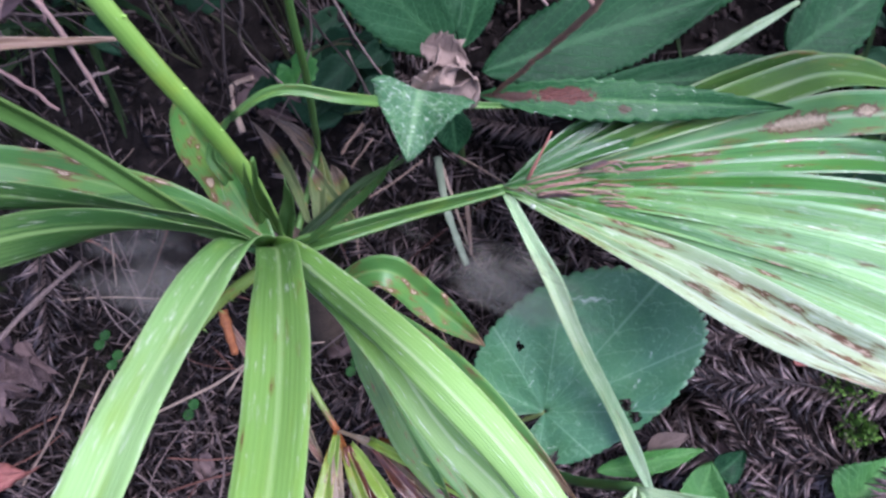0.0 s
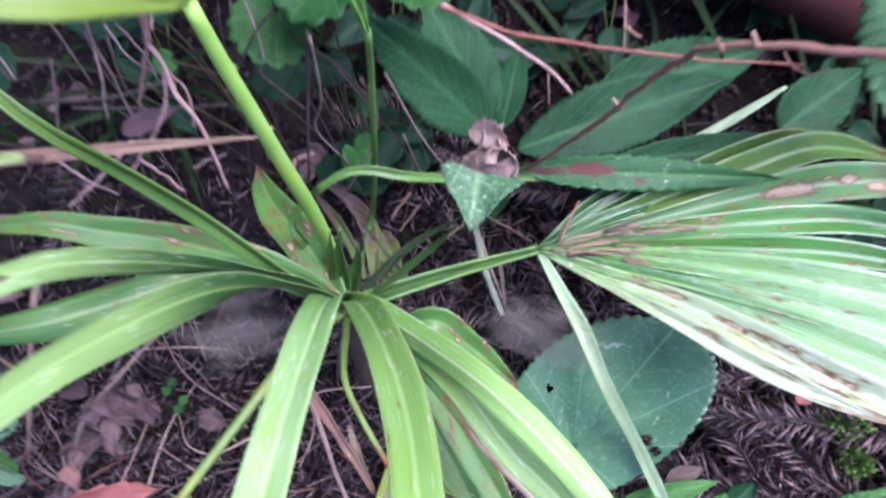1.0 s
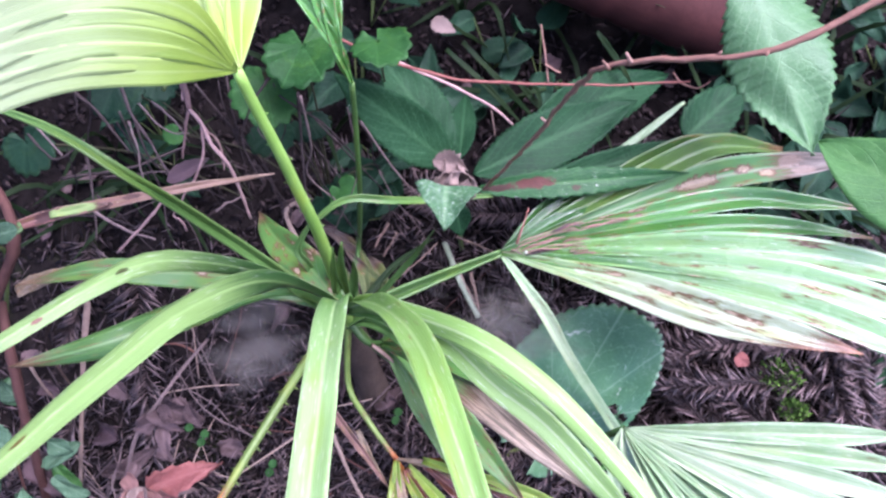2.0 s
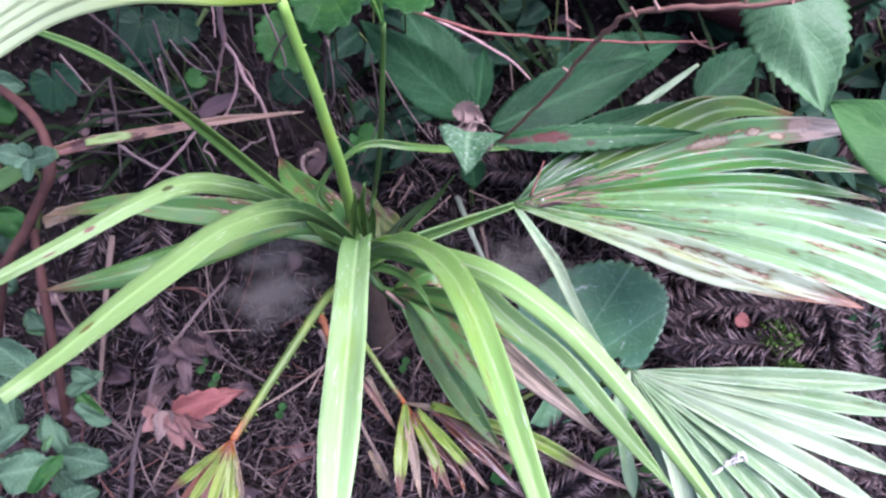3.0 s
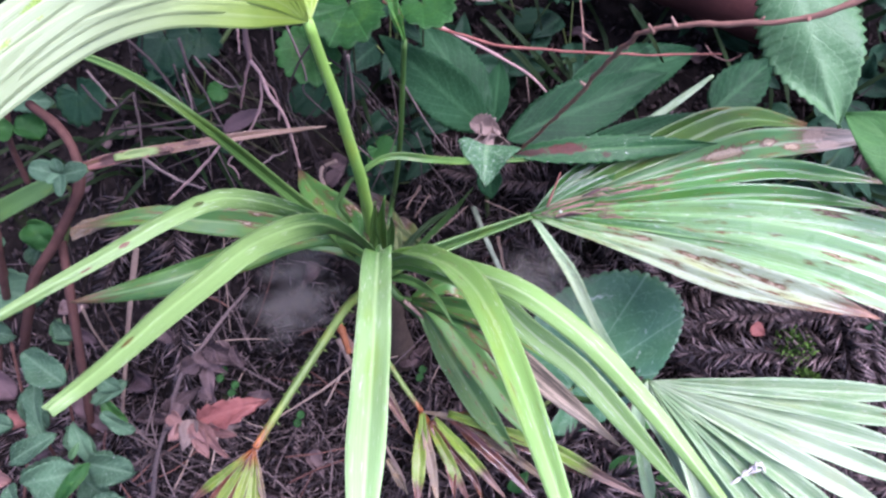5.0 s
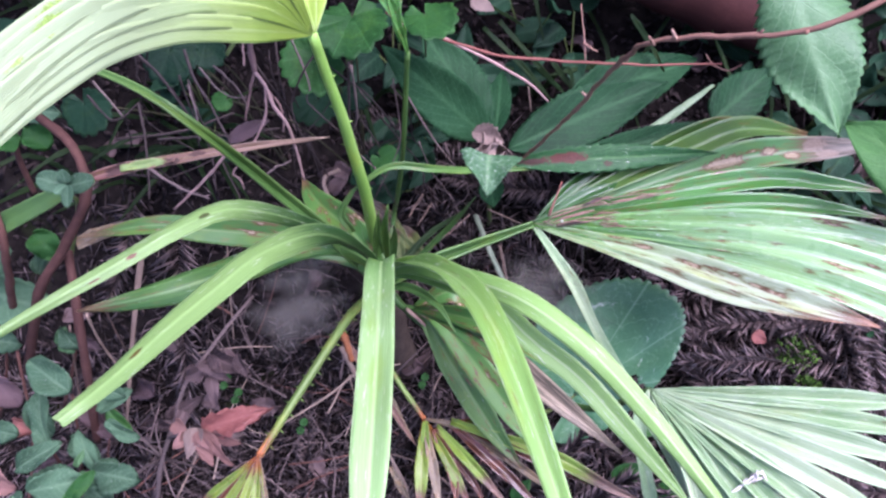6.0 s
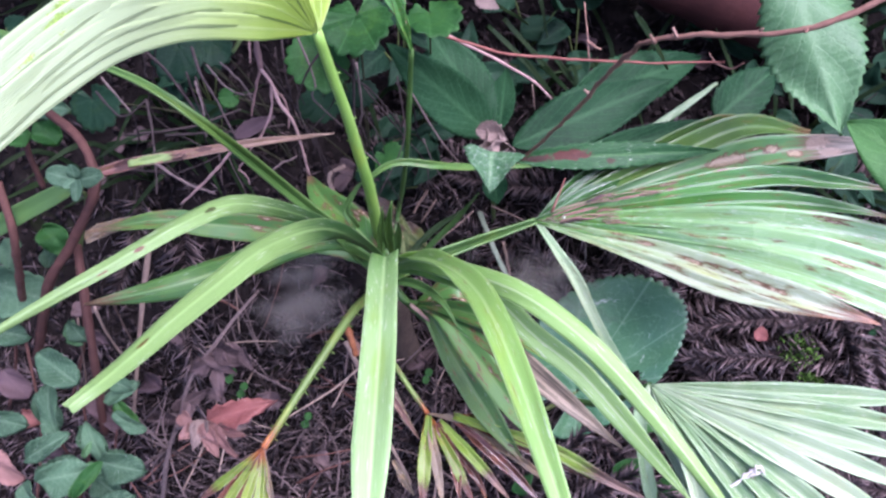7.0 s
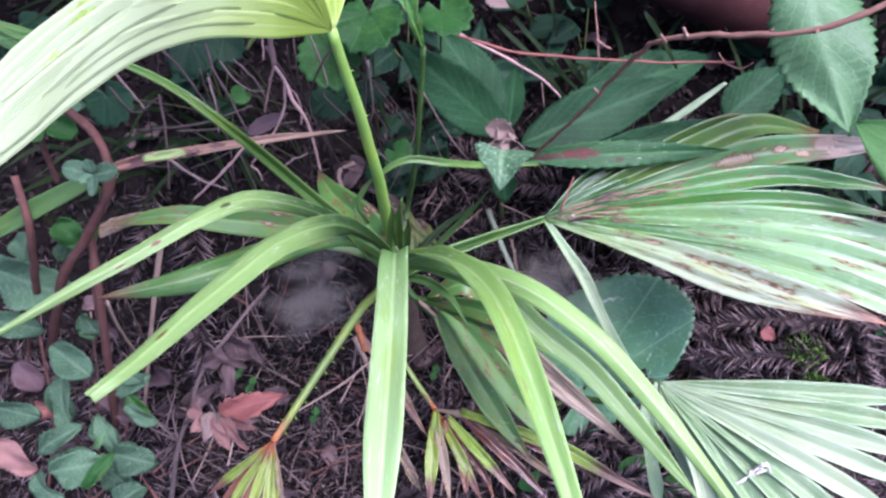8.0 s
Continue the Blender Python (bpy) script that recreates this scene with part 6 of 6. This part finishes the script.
sheet_web((0.059, 0.168, 0.101), (((-0.035, 0.222, 0.285), (0.049, 0.185, 0.275), (0.135, 0.149, 0.258)), ((-0.043, 0.222, 0.191), (0.051, 0.187, 0.181), (0.140, 0.159, 0.168)), ((-0.036, 0.199, 0.098), (0.059, 0.173, 0.095), (0.134, 0.156, 0.087))))
sac = thing("egg_sac", (0.049, 0.173, 0.351), "tiny round greyish egg sac on the palm fan", "egg sac")
verts, faces = [], []
for p in range(9):
    for q in range(14):
        th, ph = math.pi * p / 8, 2 * math.pi * q / 14
        r = 0.0016 * (1 + 0.25 * noise.noise(Vector((math.cos(ph) * math.sin(th), math.sin(ph) * math.sin(th), math.cos(th))) * 2.2))
        verts.append(tuple(np.array((0.049, 0.173, 0.351)) + r * np.array((math.cos(ph) * math.sin(th), math.sin(ph) * math.sin(th), 0.7 * math.cos(th)))))
faces = [(p * 14 + q, p * 14 + (q + 1) % 14, (p + 1) * 14 + (q + 1) % 14, (p + 1) * 14 + q) for p in range(8) for q in range(14)]
part("silk", verts, faces, STEM_PALE, sac)

# ---- litter: fallen conifer sprigs, loose needles, dead leaves, moss ----
def sprig_mesh(seed, length, pairs, spread):
    r = np.random.default_rng(seed)
    verts, faces = [], []
    for k in range(pairs * 2):
        s = (k // 2 + 0.5) / pairs
        y, sgn = length * s, (1 if k % 2 else -1)
        bend = 0.012 * math.sin(2 * s + seed)
        a = radians(spread) * (1.05 - 0.45 * s) + r.normal(0, 0.22)
        ln = (0.034 - 0.014 * s) * r.uniform(0.75, 1.1)
        d = np.array((sgn * math.sin(a), math.cos(a), r.normal(0.1, 0.18)))
        side, w = np.array((math.cos(a), -sgn * math.sin(a), 0.25 * sgn)), 0.0012
        o = np.array((bend, y, 0.002))
        q = len(verts)
        verts += [o - side * w * 0.6, o + side * w * 0.6, o + d * ln * 0.5 + side * w, o + d * ln * 0.5 - side * w, o + d * ln, o + d * ln * 0.45 + np.array((0, 0, -0.0012))]
        faces += [(q, q + 1, q + 2, q + 3), (q + 3, q + 2, q + 4), (q, q + 3, q + 5), (q + 1, q + 5, q + 2), (q + 3, q + 4, q + 5), (q + 2, q + 5, q + 4), (q, q + 5, q + 1)]
    return verts, faces


sprigs = []
for seed in range(5):
    ln = (0.15, 0.12, 0.17, 0.10, 0.14)[seed]
    root = thing("conifer_sprig", (0, 0, 0), "dead purple-brown conifer sprig lying on the ground", "sprig", "fallen conifer sprigs")
    tube("stem", [(0, -0.01, 0), (0.006 * math.sin(seed), ln * 0.5, 0.003), (0.012 * math.sin(2 + seed), ln, 0)], 0.0013, 0.0007, TWIG_DIM, root, n=10, sides=6)
    v, f = sprig_mesh(seed, ln, 40 + 4 * seed, 54)
    part("needles", v, f, NEEDLE, root)
    sprigs.append(root)


def lay(k, x, y, rz, tilt=0.0, lift=0.012):
    e = 0.03
    nx = float(height(np.float64(x + e), np.float64(y)) - height(np.float64(x - e), np.float64(y))) / (2 * e)
    ny = float(height(np.float64(x), np.float64(y + e)) - height(np.float64(x), np.float64(y - e))) / (2 * e)
    nrm = Vector((-nx, -ny, 1)).normalized()
    m = Matrix.Translation(on_ground(x, y, lift)) @ Vector((0, 0, 1)).rotation_difference(nrm).to_matrix().to_4x4() @ pose(0, 0, 0, tilt, 0, rz)
    return m


PLACED = ((0, 0.385, 0.035, 48), (2, 0.36, 0.03, 40), (2, 0.425, 0.112, 78), (0, 0.445, 0.195, 180), (4, 0.505, 0.165, 205), (1, 0.40, 0.172, 85), (3, 0.47, 0.19, 165), (2, 0.25, 0.06, 70), (0, 0.37, 0.065, 95), (4, 0.30, 0.20, 70), (1, 0.46, 0.08, 130), (2, 0.30, 0.02, 20), (2, -0.371, 0.351, 175))
for k, x, y, rz in PLACED:
    copy_thing(sprigs[k], lay(k, x, y, rz, rng.uniform(-6, 12), rng.uniform(0.026, 0.036)) @ Matrix.Scale(1.3, 4))
for q in range(120):
    x, y = rng.uniform(-0.62, 0.66), -0.06 + 0.48 * rng.uniform(0, 1) ** 1.4
    if x < -0.08 and (q % 4 if y > 0.25 else q % 3):
        continue
    copy_thing(sprigs[q % 5], lay(q, x, y, rng.uniform(0, 360), rng.uniform(-10, 14), rng.uniform(0.004, 0.022)))
for k, s in enumerate(sprigs):
    s.matrix_basis = lay(k, (-0.25, 0.1, -0.05, 0.2, -0.4)[k], (0.02, 0.05, 0.03, 0.28, 0.1)[k], 70 * k, 5, 0.012)


def scatter(name, count, lo, hi, width, mat, label, seed, xr, yr, lift=0.02, crowd=1.5):
    r = np.random.default_rng(seed)
    x, y = r.uniform(*xr, count), yr[0] + (yr[1] - yr[0]) * r.uniform(0, 1, count) ** crowd
    x, y = x * (1 + np.abs(r.normal(0, 0.14, count))), np.where(y < 0, y * (1 + np.abs(r.normal(0, 0.9, count))), y)
    stray = r.uniform(0, 1, count) < 0.14
    x, y = np.where(stray, r.normal(0, 0.75, count), x), np.where(stray, r.normal(0.1, 0.55, count), y)
    keep = (x > -0.08) | (y < 0.25) | (np.arange(count) % 5 == 0) | (name == "leaf_crumbs")
    x, y, count = x[keep], y[keep], int(keep.sum())
    o = np.stack([x, y, height(x, y) + lift * r.uniform(0, 1, count) ** 1.5], 1)
    a, ln = r.uniform(0, 6.283, count), r.uniform(lo, hi, count)[:, None]
    d = np.stack([np.cos(a), 0.9 * np.sin(a), 0.47 * np.sin(a) * (y > 0.2) + r.normal(0, 0.2, count)], 1)
    lean = np.stack([r.normal(0, 0.4, count), r.normal(-0.3, 0.3, count), np.ones(count)], 1)
    s = unit(np.cross(d, lean)) * (width * r.uniform(0.6, 1.3, count))[:, None]
    up = unit(np.cross(s, d)) * width * 0.5
    v = np.stack([o - s * 0.4, o + s * 0.4, o + d * ln * 0.55 + s + up, o + d * ln * 0.55 - s + up, o + d * ln, o + d * ln * 0.5 - up], 1).reshape(-1, 3)
    q = (np.arange(count) * 6)[:, None]
    quads = q + np.array([[0, 1, 2, 3]])
    tris = (q[:, None] + np.array([[[3, 2, 4], [0, 3, 5], [1, 5, 2], [3, 4, 5], [2, 5, 4], [0, 5, 1]]])).reshape(-1, 3)
    tagged(part(name, v, quads.tolist() + tris.tolist(), mat), label, "litter", kind="stuff")


scatter("loose_needles", 19000, 0.012, 0.036, 0.0011, NEEDLE, "loose dead conifer needles over the ground", 11, (-0.72, 0.72), (-0.15, 0.42), 0.022)
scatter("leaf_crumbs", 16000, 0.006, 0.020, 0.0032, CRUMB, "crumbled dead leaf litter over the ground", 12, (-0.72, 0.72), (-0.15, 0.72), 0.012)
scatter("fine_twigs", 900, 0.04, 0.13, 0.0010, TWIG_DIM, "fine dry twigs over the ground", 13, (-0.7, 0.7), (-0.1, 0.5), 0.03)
for k in range(44):
    x, y = rng.uniform(-0.55, 0.6), rng.uniform(-0.03, 0.55)
    o = np.array(on_ground(x, y, 0.018))
    d = unit(np.array((rng.normal(), rng.normal(), 0.0))) * rng.uniform(0.025, 0.05)
    d[2] = 0.4 * d[1] * (y > 0.2)
    lf = broad("dead_leaf", o, o + d, rng.uniform(0.015, 0.028), DEADLEAF if k % 4 else HERB_PURPLE, None, kind="ovate", teeth=6, tooth=0.18, cup=rng.uniform(0.6, 1.3), wave=0.3, droop=rng.uniform(-0.2, 0.6), n=21, m=7, face=(rng.normal(0, 0.3), -0.3, 1))
    tagged(lf, "curled brown dead leaf on the litter", "leaf", "dead leaves on the ground")
for x, y, r0, lift in ((0.375, 0.143, 0.026, 0.042), (0.375, 0.098, 0.016, 0.04), (0.28, 0.03, 0.03, 0.012)):
    r = np.random.default_rng(int(x * 1000))
    verts, faces = [], []
    for _ in range(240):
        a, rad = r.uniform(0, 6.283), r0 * math.sqrt(r.uniform(0, 1))
        o = np.array(on_ground(x + rad * math.cos(a), y + rad * math.sin(a), lift + 0.01 * (1 - rad / r0)))
        d = unit(np.array((r.normal(0, 0.7), r.normal(0, 0.7), 1.0))) * r.uniform(0.004, 0.009)
        s = unit(np.cross(d, (r.normal(), r.normal(), 0.1))) * 0.0016
        q = len(verts)
        verts += [o - s * 0.3, o + d * 0.5 - s, o + d, o + d * 0.5 + s]
        faces += [(q, q + 1, q + 2), (q, q + 2, q + 3)]
    tagged(part("moss_tuft", verts, faces, MOSS), "small bright green moss tuft on the litter", "moss", "moss tufts", "stuff")
for k, (cx, cy) in enumerate(((-0.33, 0.17), (-0.345, 0.19), (-0.245, 0.12), (-0.09, 0.16))):
    o = np.array(on_ground(cx, cy, 0.012))
    pl = thing("tiny_seedling", o, "tiny seedling with two round green leaves", "seedling", "tiny seedlings")
    tube("stem", [o, o + np.array((0.002, 0, 0.02))], 0.0006, 0.0005, STALK_HERB, pl, n=5, sides=5)
    for sgn in (-1, 1):
        c = o + np.array((0.002, 0, 0.02))
        broad("leaf", c, c + np.array((0.004 * sgn, 0.010 * sgn, 0.001)), 0.010, CRENATE, pl, kind="round", teeth=3, tooth=0, n=13, m=7)
spid = thing("flower_scrap", (0.164, -0.052, 0.311), "tiny white withered flower scrap on the palm leaf", "flower")
for k, (p, q, w) in enumerate((((0.141, -0.064, 0.310), (0.166, -0.051, 0.323), 0.0028), ((0.160, -0.058, 0.315), (0.162, -0.051, 0.325), 0.0028), ((0.153, -0.059, 0.314), (0.168, -0.055, 0.322), 0.0028), ((0.166, -0.051, 0.323), (0.167, -0.059, 0.318), 0.0028), ((0.158, -0.053, 0.319), (0.167, -0.053, 0.323), 0.0028), ((0.151, -0.057, 0.314), (0.155, -0.055, 0.319), 0.0028))):
    p, q = np.array(p) + (0, 0, 0.006), np.array(q) + (0, 0, 0.006)
    blade("petal", [p, p * 0.5 + q * 0.5 + np.array((0, 0, 0.0028)), q], w * 0.6, WHITE, spid, fold=0.5, base=0.4, n=10, m=5)
